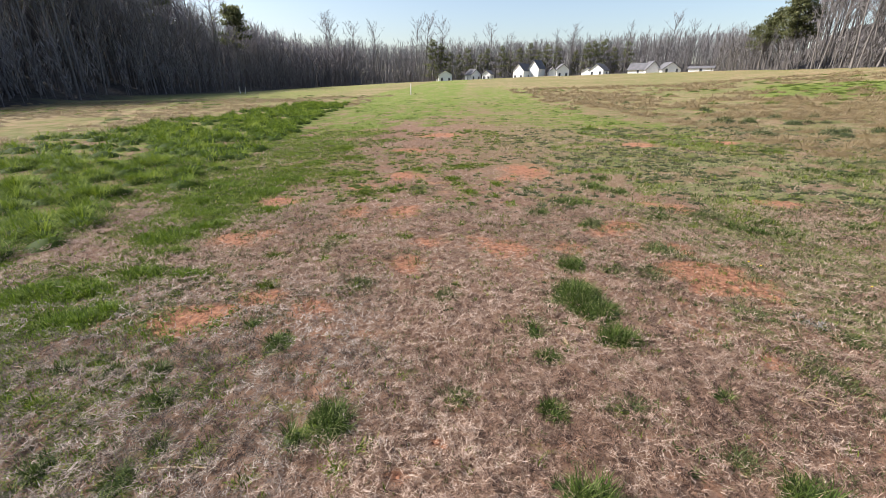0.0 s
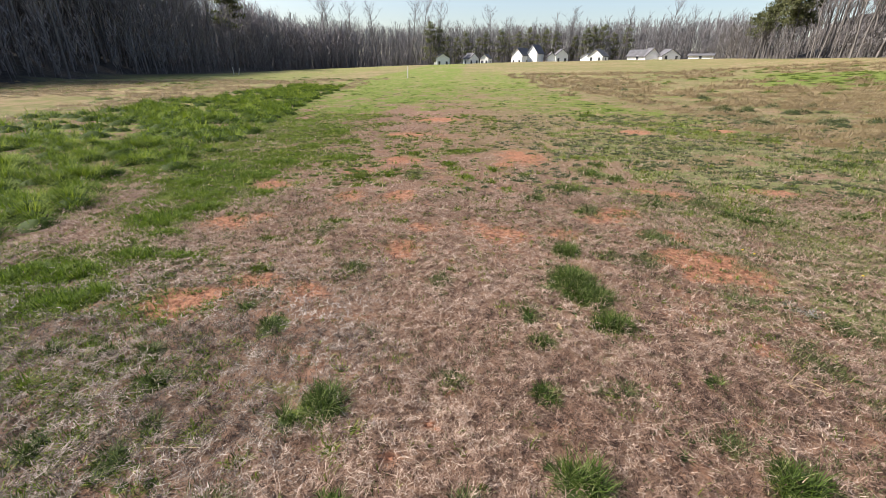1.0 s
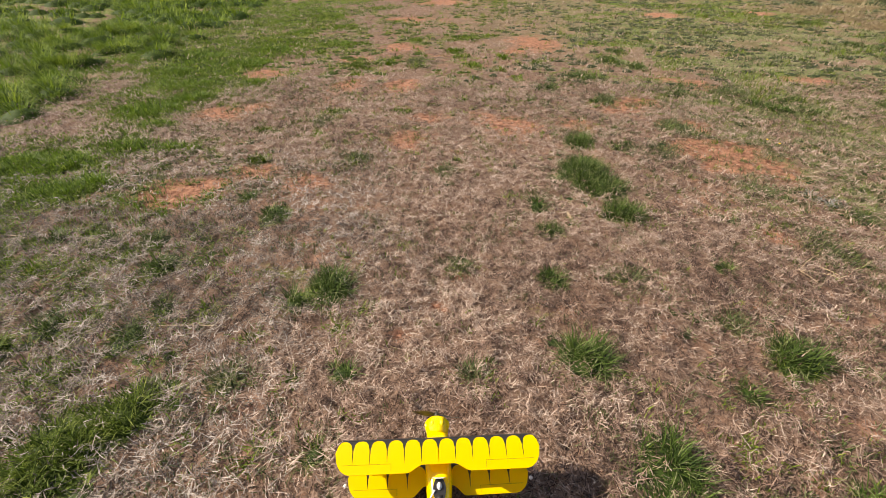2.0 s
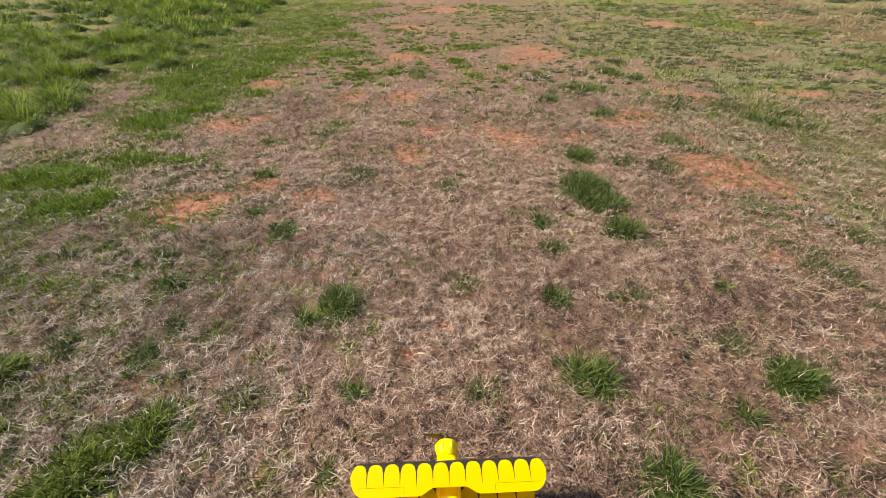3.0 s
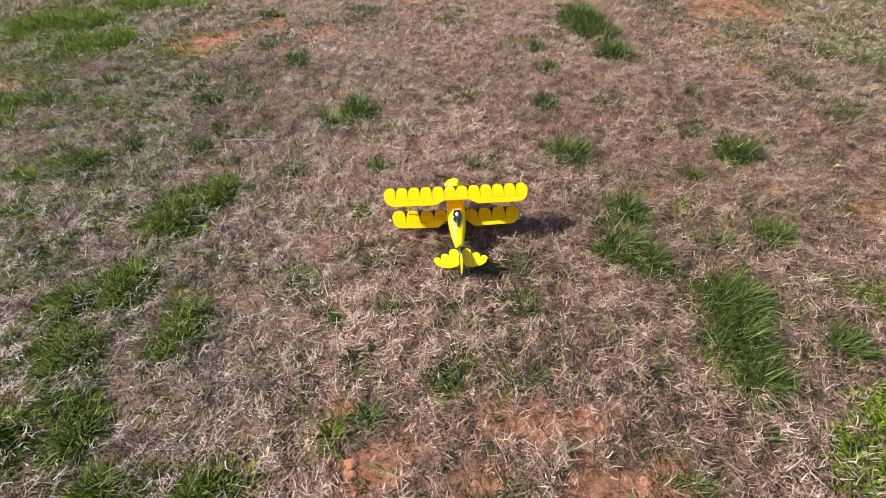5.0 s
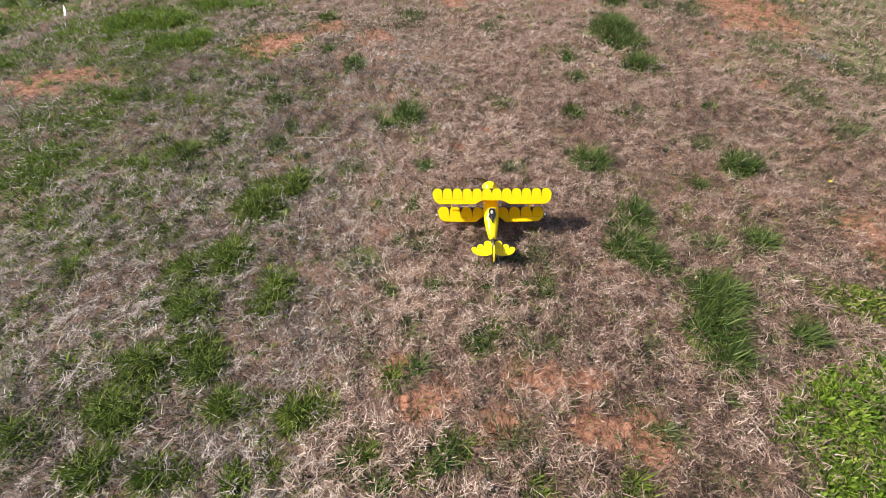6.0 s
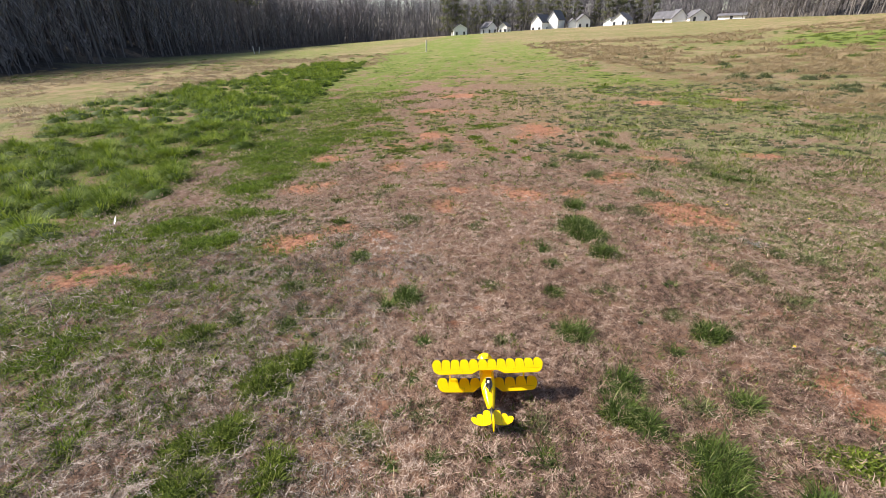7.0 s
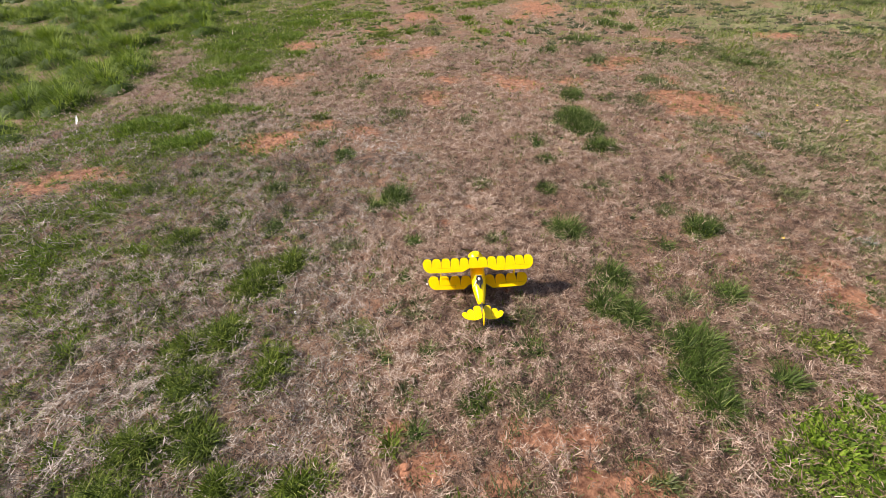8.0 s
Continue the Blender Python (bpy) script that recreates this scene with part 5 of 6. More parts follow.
        stab = part("tailplane", bm, BLACK, root, "black-edged tailplane half with yellow scallops")
        for x0, x1, front in ((0.006, 0.046, -0.137), (0.046, 0.079, -0.157), (0.079, 0.1085, -0.172)):
            bm = bmesh.new()
            w = (x1 - x0) / 2 - 0.0006
            cx = (x0 + x1) / 2

            def back(x):
                return float(np.interp(x, [0.004, 0.02, 0.046, 0.076, 0.098, 0.1085], [-0.205, -0.2175, -0.2225, -0.2175, -0.205, -0.186]))
            ring = [(cx + w * math.cos(radians(a)), front - w * 0.9 + w * 0.9 * math.sin(radians(a))) for a in range(0, 181, 15)]
            rearline = [(cx - w + 2 * w * i / 6, min(back(cx - w + 2 * w * i / 6), front - w * 0.95)) for i in range(7)]
            pts = [(s * x, y) for x, y in ring + rearline]
            slab(bm, pts if s == 1 else list(reversed(pts)), lambda x, y: 0.1020, 0.0012)
            bmesh.ops.recalc_face_normals(bm, faces=bm.faces)
            part("tail_bay", bm, YELLOW, stab)
    for nm, prof, matl, lab in (("fin", [(-0.12, 0.108), (-0.145, 0.135), (-0.17, 0.146), (-0.185, 0.146), (-0.185, 0.098), (-0.135, 0.098)], BLACK, "black fin"),
                                ("rudder", [(-0.1865, 0.090), (-0.1865, 0.150), (-0.205, 0.160), (-0.226, 0.158), (-0.246, 0.138), (-0.252, 0.110), (-0.246, 0.084), (-0.220, 0.076)], YELLOW, "yellow rounded rudder")):
        bm = bmesh.new()
        a = [bm.verts.new((-0.002, y, z)) for y, z in prof]
        b = [bm.verts.new((0.002, y, z)) for y, z in prof]
        bm.faces.new(a)
        bm.faces.new(list(reversed(b)))
        for i in range(len(prof)):
            j = (i + 1) % len(prof)
            bm.faces.new((a[i], b[i], b[j], a[j]))
        bmesh.ops.recalc_face_normals(bm, faces=bm.faces)
        part(nm, bm, matl, root, lab)
    bm = bmesh.new()
    rod(bm, (0, -0.18, 0.086), (0, -0.215, 0.040), 0.0015, sides=6)
    bmesh.ops.create_cone(bm, cap_ends=True, segments=14, radius1=0.009, radius2=0.009, depth=0.005, matrix=pose(0, -0.216, 0.036, 0, 90))
    part("tail_wheel", bm, RUBBER, root)
    root.matrix_world = m
    return root


NOSE_UP = 11.0
biplane(Matrix.Translation((0.029, 0.553, 0.013)) @ pose(0, 0, 0, 0, 0, 6.0) @ pose(0, 0, 0, NOSE_UP))

# ---------------------------------------------------------------- woods


def sticks(segments, sides):
    """Tapered rods from rows (p0, p1, r0, r1) as arrays of quads."""
    p0 = np.array([s[0] for s in segments])
    p1 = np.array([s[1] for s in segments])
    r0 = np.array([s[2] for s in segments])
    r1 = np.array([s[3] for s in segments])
    d = p1 - p0
    d = d / (np.linalg.norm(d, axis=1, keepdims=True) + 1e-9)
    ref = np.where(np.abs(d[:, 2:3]) > 0.9, np.array([[1.0, 0, 0]]), np.array([[0, 0, 1.0]]))
    u = np.cross(d, ref)
    u /= np.linalg.norm(u, axis=1, keepdims=True)
    w = np.cross(d, u)
    rows = []
    for p, r in ((p0, r0), (p1, r1)):
        for k in range(sides):
            a = 2 * math.pi * k / sides
            rows.append(p + (u * math.cos(a) + w * math.sin(a)) * r[:, None])
    v = np.stack(rows, 1)
    start = np.arange(len(p0))[:, None] * 2 * sides
    f = np.concatenate([start + np.array([[k, (k + 1) % sides, sides + (k + 1) % sides, sides + k]]) for k in range(sides if sides > 2 else 1)], 0)
    return v.reshape(-1, 3), f


def grow_tree(r, height, spread, first, limbs, twigs, fat=1.0):
    """Segments of a bare tree: (trunk and limbs, twigs)."""
    wood, fine = [], []
    p = np.zeros(3)
    drift = r.normal(0, 0.035, 2)
    n = 9
    rad = height * 0.0085 * fat
    trunk = [p]
    for k in range(n):
        q = p + np.array([drift[0] + r.normal(0, 0.02), drift[1] + r.normal(0, 0.02), 1.0]) * height / n
        wood.append((p, q, rad * (1 - k / n) ** 0.8 + 0.012, rad * (1 - (k + 1) / n) ** 0.8 + 0.012))
        p = q
        trunk.append(p)
    for k in range(limbs):
        u = first + (1 - first) * (k + r.random()) / limbs
        i = min(int(u * n), n - 1)
        p = trunk[i] + (trunk[i + 1] - trunk[i]) * (u * n - i)
        az = r.uniform(0, 2 * math.pi)
        up = r.uniform(0.75, 1.7)
        ln = spread * height * (0.22 + 0.45 * math.sin(math.pi * min(1.0, 0.15 + 0.8 * (u - first) / (1 - first)))) * r.uniform(0.6, 1.3)
        d = np.array([math.cos(az), math.sin(az), up])
        d /= np.linalg.norm(d)
        rl = rad * 0.38 * (1.1 - u) + 0.025
        for j in range(3):
            q = p + d * ln / 3
            wood.append((p, q, rl * (1 - j / 3.5), rl * (1 - (j + 1) / 3.5)))
            for _ in range(twigs):
                s = p + (q - p) * r.random()
                e = d + r.normal(0, 0.55, 3) + np.array([0, 0, 0.25])
                e /= np.linalg.norm(e)
                tl = ln * r.uniform(0.18, 0.45)
                m = s + e * tl * 0.5
                e2 = e + r.normal(0, 0.35, 3)
                fine.append((s, m, 0.032, 0.024))
                fine.append((m, m + e2 / np.linalg.norm(e2) * tl * 0.5, 0.024, 0.010))
                e3 = e + r.normal(0, 0.6, 3)
                fine.append((m, m + e3 / np.linalg.norm(e3) * tl * 0.4, 0.02, 0.008))
            p = q
            d = d + np.array([r.normal(0, 0.15), r.normal(0, 0.15), 0.18])
            d /= np.linalg.norm(d)
    return wood, fine


TREE_LABELS = ("tall leafless hardwood with a straight grey trunk", "slender bare tree with a high narrow crown", "leafless tree with upswept fine branches", "bare grey tree leaning slightly at the wood's edge", "bare young tree with thin trunk and twiggy crown")


def bare_tree(seed, height, spread, first, limbs, twigs, label, bark=None):
    r = np.random.default_rng(seed)
    wood, fine = grow_tree(r, height, spread, first, limbs, twigs)
    root = tagged(new("bare_tree"), label, "tree", "leafless trees round the field")
    v, f = sticks(wood, 5)
    part_mesh = new("trunk", mesh_np("trunk", v, f, bark or BARK))
    part_mesh.parent = root
    v, f = sticks(fine, 3)
    crown = new("crown", mesh_np("crown", v, f, TWIG))
    crown.parent = root
    return root


def pine(seed, height, label, low=0.42):
    r = np.random.default_rng(seed)
    root = tagged(new("pine_tree"), label, "pine tree", "evergreens round the field")
    wood = []
    for k in range(6):
        wood.append((np.array([0, 0, height * k / 6]), np.array([r.normal(0, 0.08), 0, height * (k + 1) / 6]), height * 0.012 * (1 - k / 6.5), height * 0.012 * (1 - (k + 1) / 6.5)))
    pts = []
    for k in range(46):
        u = low + (1 - low) * r.random() ** 0.8
        az = r.uniform(0, 2 * math.pi)
        ln = height * 0.22 * (1.08 - u) ** 0.7 * r.uniform(0.5, 1.2) + 0.3
        p0 = np.array([0, 0, height * u])
        p1 = p0 + np.array([math.cos(az) * ln, math.sin(az) * ln, ln * r.uniform(-0.05, 0.4)])
        wood.append((p0, p1, 0.06, 0.02))
        for _ in range(42):
            c = p0 + (p1 - p0) * r.uniform(0.35, 1.05)
            pts.append(c + r.normal(0, 1, 3) * np.array([0.32, 0.32, 0.18]))
    v, f = sticks(wood, 5)
    t = new("trunk", mesh_np("trunk", v, f, BARK))
    t.parent = root
    pts = np.array(pts)
    k = len(pts)
    v, f, tint = blades(pts, r.uniform(0, 2 * math.pi, k), r.uniform(0.2, 2.2, k), r.normal(0, 0.3, k), r.uniform(0.35, 0.8, k), r.uniform(0.16, 0.34, k), r.random(k), 1)
    c = new("crown", mesh_np("crown", v, f, NEEDLE, tint))
    c.parent = root
    return root


tr = random.Random(5)


def ring_place(phi, dist):
    x, y = dist * math.sin(radians(phi + BEARING)), dist * math.cos(radians(phi + BEARING))
    return x, y, float(land(x, y)) - 0.15


TREES = [bare_tree(100 + k, 20.0, sp, fi, li, tw, TREE_LABELS[k]) for k, (sp, fi, li, tw) in
         enumerate(((0.30, 0.42, 20, 3), (0.20, 0.55, 18, 3), (0.34, 0.35, 24, 3), (0.26, 0.5, 18, 3), (0.24, 0.28, 22, 2)))]
PALE_TREES = [bare_tree(140 + k, 20.0, sp, fi, li, tw, "tall pale-barked leafless tree leaning from the wood's edge", PALE_BARK) for k, (sp, fi, li, tw) in
              enumerate(((0.34, 0.40, 24, 5), (0.28, 0.45, 22, 5), (0.36, 0.34, 26, 5)))]
used = set()


def plant(kind, phi, dist, height, base_height, broad=1.0):
    s = height / base_height
    x, y, z = ring_place(phi, dist)
    m = Matrix.Translation((x, y, z)) @ pose(0, 0, 0, tr.uniform(-2, 2), tr.uniform(-2, 2), tr.uniform(0, 360)) @ Matrix.Diagonal((s * broad, s * broad, s, 1))
    if kind.name not in used:
        used.add(kind.name)
        kind.matrix_basis = m
        return kind
    ob = copy_thing(kind, Matrix.Identity(4))
    ob.matrix_basis = m
    return ob


# left wood's edge, the far side, and the stand on the right
for k in range(110):
    phi = -62 + 46 * (k + tr.random()) / 110
    d = float(edge_range(phi)) + tr.uniform(2, 22)
    plant(TREES[tr.randrange(5)], phi, d, tr.uniform(15, 21) * float(np.interp(phi, [-36, -33.5, -30, -26.5, -22, -16], [1, 0.86, 0.68, 0.62, 0.66, 0.68])), 20)
for k in range(90):
    phi = -17 + 52 * (k + tr.random()) / 90
    plant(TREES[tr.randrange(5)], phi, tr.uniform(186, 222), tr.uniform(11, 18), 20)
for k in range(46):
    phi = 37.0 + 22 * (k + tr.random()) / 46
    plant(PALE_TREES[tr.randrange(3)], phi, float(edge_range(phi)) + tr.uniform(0, 13), tr.uniform(14, 20), 20)
for k in range(16):
    phi = 28.5 + 9 * (k + tr.random()) / 16
    plant(TREES[tr.randrange(5)], phi, float(edge_range(phi)) + tr.uniform(4, 16), tr.uniform(5.5, 8.5), 20)
for phi, d, h in ((-15.6, 170, 20), (-14.6, 172, 18.5), (-12.2, 176, 17.5), (-9.5, 180, 17.5), (-5.4, 182, 18.5), (-4.2, 184, 20), (-2.0, 186, 18), (4.6, 196, 17), (13.5, 192, 15), (24.0, 190, 16), (-29.5, 104, 18), (-27.8, 108, 17)):
    plant(TREES[2], phi, d, h + 3.5, 20, 1.25)
for phi, d, h in ((-2.6, 168, 11), (0.9, 168, 11), (4.9, 167, 10), (6.2, 166, 12), (11.2, 166, 9), (14.8, 168, 10), (19.8, 170, 9), (26.0, 164, 8)):
    plant(TREES[1], phi, d, h, 20)

PINES = [pine(300, 16.0, "dark green pine with a bare lower trunk", 0.48), pine(302, 16.0, "tall pine with open ragged crown"), pine(301, 16.0, "broad dark evergreen clothed almost to the ground", 0.10)]
for phi, d, h in ((-25.6, 118, 17.0), (-3.0, 176, 14.5), (-2.0, 178, 13), (5.5, 188, 12), (9.0, 196, 13), (11.0, 192, 12), (17.5, 196, 13), (20.0, 196, 12), (31.9, 116, 8.6), (32.8, 112, 9.6), (33.6, 110, 10.5),
                  (34.4, 106, 11.5), (35.2, 104, 12.5), (36.0, 106, 11), (7.6, 186, 11), (15.5, 186, 11.5), (-1.0, 190, 11), (0.2, 194, 10.5), (1.4, 190, 12), (2.9, 192, 10), (3.8, 190, 11.5), (6.6, 194, 11), (10.0, 188, 10), (12.2, 190, 11), (14.2, 192, 9.5), (16.4, 190, 12), (18.6, 192, 10), (-41, 92, 15), (-33, 112, 16)):
    plant(PINES[2] if -20 < phi < 30 else PINES[0] if phi < -20 else PINES[1], phi, d, h, 16, 1.35 if -20 < phi < 30 else 1.5 if phi < -20 else 1.3)


def far_woods():
    """The depth of the woods behind the edge trees: plain trunks with rising branches, joined."""
    r = np.random.default_rng(44)
    wood, fine = [], []

    def put(trunk_label, branch_label, bark, twig):
        v, f = sticks(wood, 4)
        v2, f2 = sticks(fine, 2)
        tagged(new("woodland_trunks", mesh_np("woodland_trunks", v, f, bark)), trunk_label, "woods", kind="stuff")
        tagged(new("woodland_branches", mesh_np("woodland_branches", v2, f2, twig)), branch_label, "woods", kind="stuff")
        wood.clear()
        fine.clear()

    def one(phi, d, h, thin=1.0):
        x, y, z = ring_place(phi, d)
        p = np.array([x, y, z])
        top = p + np.array([r.normal(0, 0.5), r.normal(0, 0.5), h])
        wood.append((p, p + (top - p) * 0.55, 0.14 * thin, 0.09 * thin))
        wood.append((p + (top - p) * 0.55, top, 0.09 * thin, 0.02))
        for _ in range(17):
            u = r.uniform(0.25, 0.97)
            s = p + (top - p) * u
            a = r.uniform(0, 2 * math.pi)
            ln = h * 0.22 * math.sqrt(max(0.06, 1 - ((u - 0.62) / 0.40) ** 2)) * r.uniform(0.5, 1.25)
            e = s + np.array([math.cos(a) * ln * 0.7, math.sin(a) * ln * 0.7, ln])
            fine.append((s, e, 0.075 * thin ** 0.5, 0.035 * thin ** 0.5))
            for _ in range(2):
                q = s + (e - s) * r.uniform(0.3, 0.9)
                fine.append((q, q + np.array([r.normal(0, 0.5), r.normal(0, 0.5), 0.7]) * ln * 0.5, 0.055, 0.025))

    for _ in range(1250):
        phi = r.uniform(-66, -12)
        one(phi, float(edge_range(phi)) + r.uniform(8, 75), r.uniform(13, 20) * float(np.interp(phi, [-36, -33.5, -30, -26.5, -22, -16], [1, 0.86, 0.68, 0.62, 0.66, 0.68])))
    # saplings and brush along the edges
    for _ in range(330):
        phi = r.uniform(-64, -14)
        one(phi, float(edge_range(phi)) + r.uniform(2, 16), r.uniform(2.5, 9.0), 0.4)
    for _ in range(520):
        phi = r.uniform(-26, -12)
        one(phi, float(edge_range(phi)) + r.uniform(10, 70), r.uniform(10, 15.5))
    put("dense dark grey leafless woodland trunks on rising ground", "haze of fine bare branches over the woodland", BARK, HAZED_HILL_TWIG)
    for _ in range(1700):
        phi = r.uniform(-20, 37)
        one(phi, r.uniform(198, 290), r.uniform(9, 15) + float(np.interp(phi, [-6, 4], [2.5, 1.0])))
    for _ in range(420):
        one(r.uniform(-17, 32), r.uniform(182, 200), r.uniform(3, 8), 0.6)
    put("grey leafless woods beyond the houses", "haze of bare branches beyond the houses", HAZED_FAR_BARK, TWIG)
    for _ in range(260):
        phi = r.uniform(29, 62)
        one(phi, float(edge_range(phi)) + r.uniform(5, 60), r.uniform(11, 17) * float(np.interp(phi, [33, 38], [0.5, 1])))
    for _ in range(220):
        phi = r.uniform(29, 60)
        one(phi, float(edge_range(phi)) + r.uniform(1, 12), r.uniform(1.5, 6.0), 0.35)
    put("pale grey leafless woodland trunks past the field", "pale haze of bare branches past the field", PALE_BARK, PALE_TWIG)


far_woods()

# ---------------------------------------------------------------- houses past the field


def house(phi, dist, base_elev, width, depth, eaves, ridge, turn, label, annex=None):
    phi += BEARING
    x, y = dist * math.sin(radians(phi)), dist * math.cos(radians(phi))
    z = EYE_Z + dist * math.tan(radians(base_elev)) - 1.7
    root = tagged(new("house"), label, "house", "houses past the field")
    blocks = [(0.0, 0.0, width, depth, eaves, ridge)] + ([annex] if annex else [])
    for ox, oy, bw, bd, be, br in blocks:
        bm = bmesh.new()
        w, d = bw / 2, bd / 2
        prof = [(-w, 0), (w, 0), (w, be), (0, br), (-w, be)]
        a = [bm.verts.new((ox + px, oy - d, pz)) for px, pz in prof]
        b = [bm.verts.new((ox + px, oy + d, pz)) for px, pz in prof]
        bm.faces.new(a)
        bm.faces.new(list(reversed(b)))
        for i in range(5):
            j = (i + 1) % 5
            bm.faces.new((a[j], a[i], b[i], b[j]))
        bmesh.ops.recalc_face_normals(bm, faces=bm.faces)
        part("wall", bm, SIDING, root)
        for s in (-1, 1):
            bm = bmesh.new()
            o = 0.35
            k = (br - be) / w
            q = [(s * (w + o), be - o * k), (0, br + 0.02), (0, br + 0.22), (s * (w + o), be - o * k + 0.2)]
            a = [bm.verts.new((ox + px, oy - d - o, pz)) for px, pz in q]
            b = [bm.verts.new((ox + px, oy + d + o, pz)) for px, pz in q]
            bm.faces.new(a)
            bm.faces.new(list(reversed(b)))
            for i in range(4):
                j = (i + 1) % 4
                bm.faces.new((a[j], a[i], b[i], b[j]))
            bmesh.ops.recalc_face_normals(bm, faces=bm.faces)
            part("roof", bm, ROOFING, root)
    w, d = width / 2, depth / 2
    rows = [1.9] if eaves < 4.4 else [1.9, 4.6]
    for hz in rows:
        for wx in (-0.5, 0.0, 0.5) if width > 7 else (-0.45, 0.45):
            bm = bmesh.new()
            box(bm, wx * width * 0.62, -d - 0.03, hz, 0.95, 0.1, 1.4)
            win = part("window", bm, SIDING, root)
            bm = bmesh.new()
            box(bm, wx * width * 0.62, -d - 0.075, hz, 0.75, 0.03, 1.2)
            part("pane", bm, PANE, win)
        for s in (-1, 1):
            bm = bmesh.new()
            box(bm, s * (w + 0.03), 0, hz, 0.1, 0.95, 1.4)
            win = part("window", bm, SIDING, root)
            bm = bmesh.new()
            box(bm, s * (w + 0.075), 0, hz, 0.03, 0.75, 1.2)
            part("pane", bm, PANE, win)
    root.matrix_world = Matrix.Translation((x, y, z)) @ pose(0, 0, 0, 0, 0, -phi + turn)
    return root


house(-1.6, 176, 0.30, 5.0, 6, 3.6, 5.0, 10, "white clapboard house half hidden by bare trees")
house(2.0, 178, 0.45, 4.2, 5, 3.2, 4.9, 30, "small white house among bare trees")
house(3.9, 176, 0.45, 3.2, 4, 3.4, 4.6, -20, "narrow white outbuilding among bare trees")
house(8.2, 174, 0.55, 4.4, 7, 4.2, 6.4, -30, "white two-storey house with a taller gabled wing", (4.0, 3.0, 4.2, 5.0, 5.0, 7.6))
house(12.8, 176, 0.80, 4.4, 5, 3.6, 5.4, 12, "white gabled house with a lower wing", (-3.4, 0.6, 3.0, 4.0, 3.0, 4.2))
house(17.1, 176, 0.92, 5.2, 6, 3.0, 5.0, -20, "white house with grey shingle roof and side wing", (-4.0, 1.0, 4.0, 5.0, 2.6, 3.8))
house(21.6, 180, 1.10, 6.5, 7, 2.4, 4.4, 75, "low house with broad grey roof")
house(24.4, 178, 1.12, 6.0, 7, 2.4, 4.5, 20, "pale gabled house with grey roof and long wing", (-5.0, 2.5, 5.0, 6.0, 2.4, 4.9))
house(27.7, 170, 1.12, 3.2, 7.0, 2.5, 3.0, 82, "long low white building")


def field_post(phi, dist, height, lean, label):
    phi += BEARING
    x, y = dist * math.sin(radians(phi)), dist * math.cos(radians(phi))
    bm = bmesh.new()
    rod(bm, (0, 0, -0.2), (0, 0, height), 0.07, 0.055, 10)
    me = bpy.data.meshes.new("marker_post")
    bm.to_mesh(me)
    bm.free()
    me.materials.append(POST)
    ob = new("marker_post", me)
    ob.matrix_world = Matrix.Translation((x, y, float(land(x, y)))) @ pose(0, 0, 0, 0, lean)
    return tagged(ob, label, "post")


field_post(-5.8, 52, 1.2, 2, "pale marker post standing in the mown field")
field_post(-26.0, 84, 1.1, -4, "short pale post at the field's edge")
field_post(-25.5, 84, 1.0, 14, "dark leaning stake at the field's edge")

# ---------------------------------------------------------------- small things on the ground


def on_ground(name, bm, material, x, y, label, category, turn=0.0, group=""):
    me = bpy.data.meshes.new(name)
    bm.to_mesh(me)
    bm.free()
    me.materials.append(material)
    ob = new(name, me)
    ob.matrix_world = Matrix.Translation((x, y, float(land(x, y)))) @ pose(0, 0, 0, 0, 0, turn)
    return tagged(ob, label, category, group)


def stalk(x, y, length, turn, rise=0.02):
    bm = bmesh.new()
    loft(bm, [[(length * (u - 0.5), 0.008 * math.sin(3 * u) + r * math.cos(a), 0.012 + rise * u + r * math.sin(a)) for a in [2 * math.pi * i / 6 for i in range(6)]]
              for u, r in ((0, 0.0027), (0.3, 0.0025), (0.65, 0.002), (1, 0.0012))])
    return on_ground("dry_stalk", bm, STALK, x, y, "pale broken dry weed stalk lying on thatch", "stalk", turn, "dry stalks")


for row in ((1.91, 1.755, 0.15, -34, 0.03), (1.955, 1.87, 0.18, 35, 0.02), (1.86, 1.73, 0.11, -82, 0.01), (2.0, 1.80, 0.11, -50, 0.0), (-1.135, 1.225, 0.31, 1, 0.01),
            (-2.35, 1.45, 0.16, 30, 0.02), (-3.54, 3.05, 0.2, -60, 0.04), (-0.39, 0.03, 0.16, 105, 0.0), (0.17, 3.64, 0.3, 12, 0.0), (-2.55, 1.85, 0.18, -15, 0.02)):
    stalk(*row)


def leaf_scrap(x, y, size, turn, material, label, category, slim=0.17):
    bm = bmesh.new()
    n = 6
    up, dn = [], []
    for i in range(n + 1):
        u = i / n
        w = size * slim * math.sin(math.pi * min(1, 0.12 + 0.86 * u))
        z = 0.014 + 0.25 * size * u * u
        for s in (-1, 1):
            up.append(bm.verts.new((s * w, size * (u - 0.5), z + 0.15 * abs(w))))
            dn.append(bm.verts.new((s * w, size * (u - 0.5), z + 0.15 * abs(w) - 0.0015)))
    for i in range(n):
        a = 2 * i
        bm.faces.new((up[a], up[a + 1], up[a + 3], up[a + 2]))
        bm.faces.new((dn[a], dn[a + 2], dn[a + 3], dn[a + 1]))
        bm.faces.new((up[a], up[a + 2], dn[a + 2], dn[a]))
        bm.faces.new((up[a + 1], dn[a + 1], dn[a + 3], up[a + 3]))
    return on_ground("leaf_litter" if category == "leaf" else "scrap", bm, material, x, y, label, category, turn)


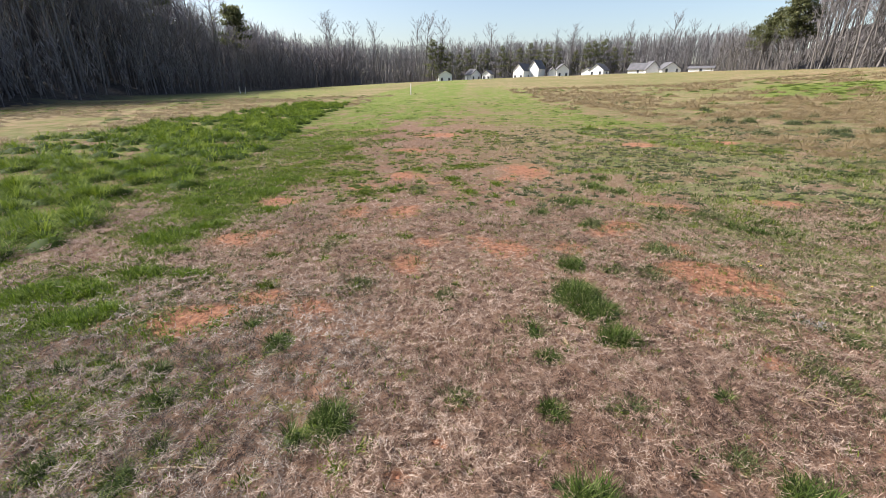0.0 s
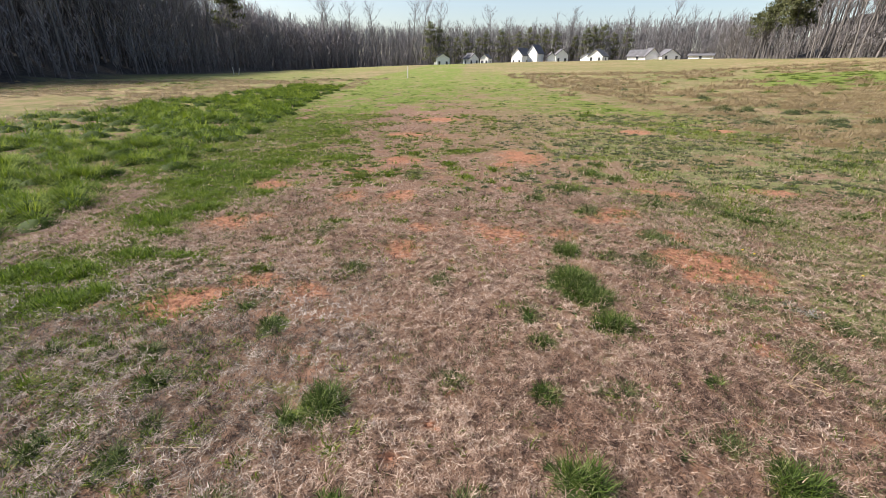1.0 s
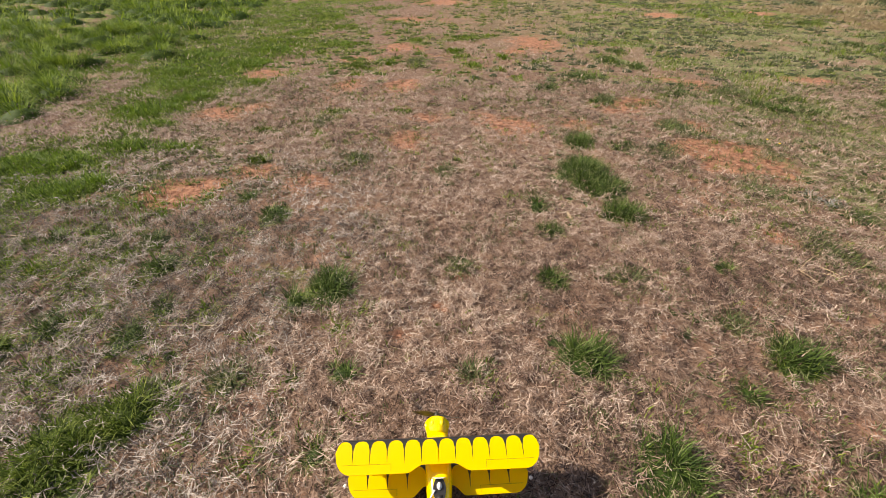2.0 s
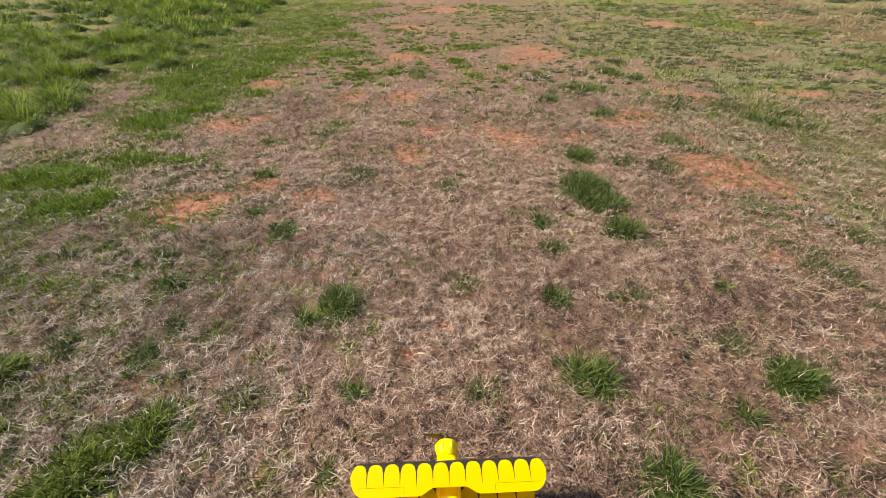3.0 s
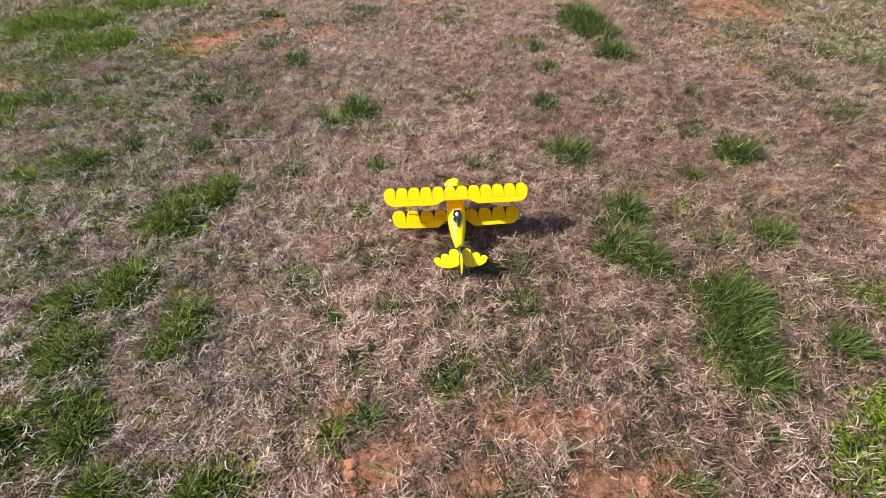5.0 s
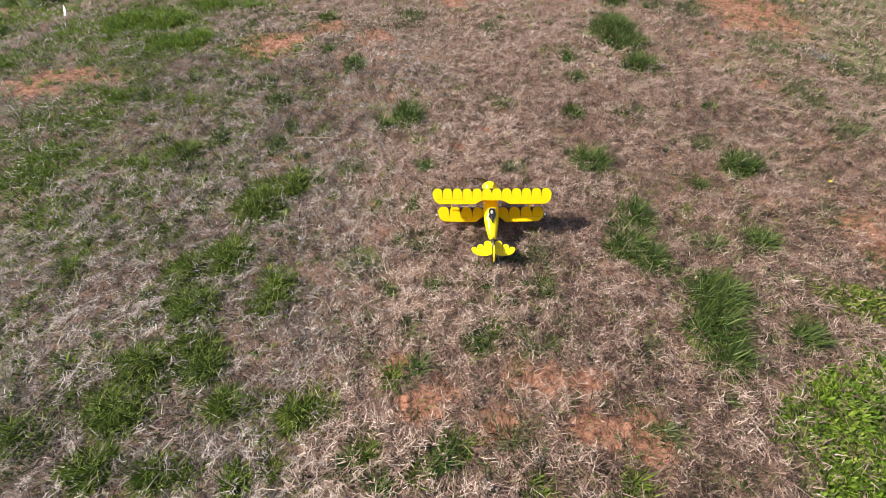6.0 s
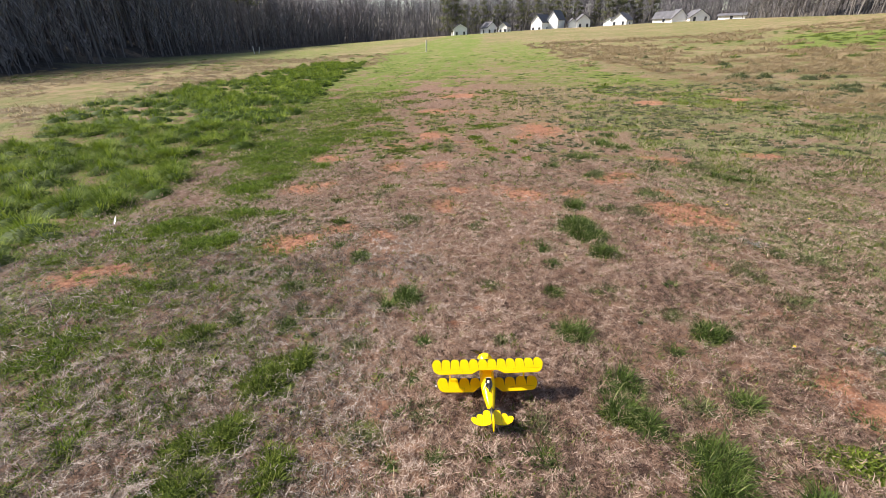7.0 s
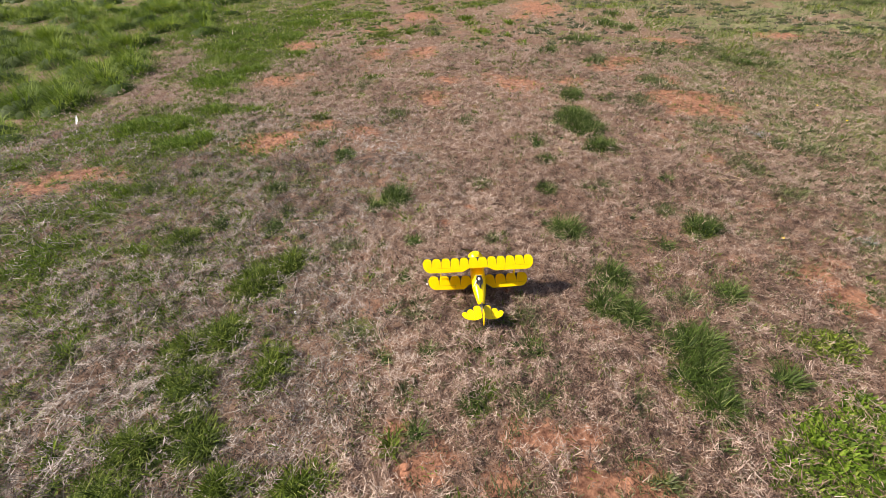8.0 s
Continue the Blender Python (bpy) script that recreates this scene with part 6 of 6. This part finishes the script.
leaf_scrap(0.74, 2.28, 0.06, 15, STALK, "curled pale tan dead leaf on brown thatch", "leaf")
leaf_scrap(-4.20, 2.95, 0.17, 32, SCRAP, "slim white plastic strip in the long grass", "litter", 0.06)
leaf_scrap(-1.45, 0.37, 0.04, 65, CLOD, "small brown dry leaf between grass clumps", "leaf")
leaf_scrap(-0.97, 0.38, 0.025, 20, SCRAP, "small whitish leaf on thatch", "leaf")


def dandelion(x, y):
    bm = bmesh.new()
    rod(bm, (0, 0, 0), (0.004, 0, 0.035), 0.0018, 0.0015, 6)
    ob = on_ground("dandelion", bm, GREEN, x, y, "yellow dandelion flower on a short stem", "flower", 0, "dandelions")
    bm = bmesh.new()
    for k in range(18):
        a = 2 * math.pi * k / 18
        c, s = math.cos(a), math.sin(a)
        r = 0.009 if k % 2 else 0.007
        v = [bm.verts.new(p) for p in ((0.004 - s * 0.0015, c * 0.0015, 0.036), (0.004 + c * r - s * 0.0025, s * r + c * 0.0025, 0.042), (0.004 + c * r + s * 0.0025, s * r - c * 0.0025, 0.042), (0.004 + s * 0.0015, -c * 0.0015, 0.036))]
        bm.faces.new(v)
    part("flower_head", bm, PETAL, ob, "yellow flower head")
    return ob


for x, y in ((2.65, 3.59), (1.91, 1.05), (2.70, 3.50), (3.3, 3.1), (3.35, 2.75)):
    dandelion(x, y)


def clod(x, y, size, material=None, label="lump of red clay on bare ground"):
    bm = bmesh.new()
    bmesh.ops.create_icosphere(bm, subdivisions=2, radius=size)
    for v in bm.verts:
        k = 1 + 0.35 * (noise.noise(v.co / size * 1.3 + Vector((x * 7, y * 7, 0))))
        v.co = Vector((v.co.x * k * 1.2, v.co.y * k, v.co.z * k * 0.6))
    return on_ground("clay_clod", bm, material or CLOD, x, y, label, "clod", 0, "clods of clay")


for k in range(60):
    cx, cy, rx, ry = (CLAY_STRONG + CLAY_MID)[tr.randrange(len(CLAY_STRONG) + len(CLAY_MID))]
    if cy < 5:
        clod(cx + tr.uniform(-1, 1) * rx, cy + tr.uniform(-1, 1) * ry, tr.uniform(0.006, 0.018))

# ---------------------------------------------------------------- the field behind and beside the walk
stuff("outer_dead_grass", [lay_straw(120000, -6.0, 7.0, -5.0, -1.1, 0.06, 0.0075, 1, lambda x, y: smooth(-5.0, -1.8, y + 1.2 * (fnoise(x, y, 1.0, 106) - 0.5)), 0.02),
                           lay_straw(40000, 4.4, 7.5, -1.1, 5.5, 0.06, 0.0075, 1, lambda x, y: smooth(7.5, 5.0, x + 1.2 * (fnoise(x, y, 1.0, 107) - 0.5)), 0.02)],
      STRAW, "loose pinkish-brown dead grass lying over the open field", "dead grass")
stuff("outer_short_grass", [grow(*sprigs(5000, -5.0, 6.0, -4.5, -1.0, lambda x, y: 0.7 * smooth(0.46, 0.60, fnoise(x, y, 0.5, 108)) * smooth(-4.5, -2.0, y), 10, 0.06), 0.04, 0.008, steps=1)],
      OLIVE, "short dull green grass on the open field", "grass")
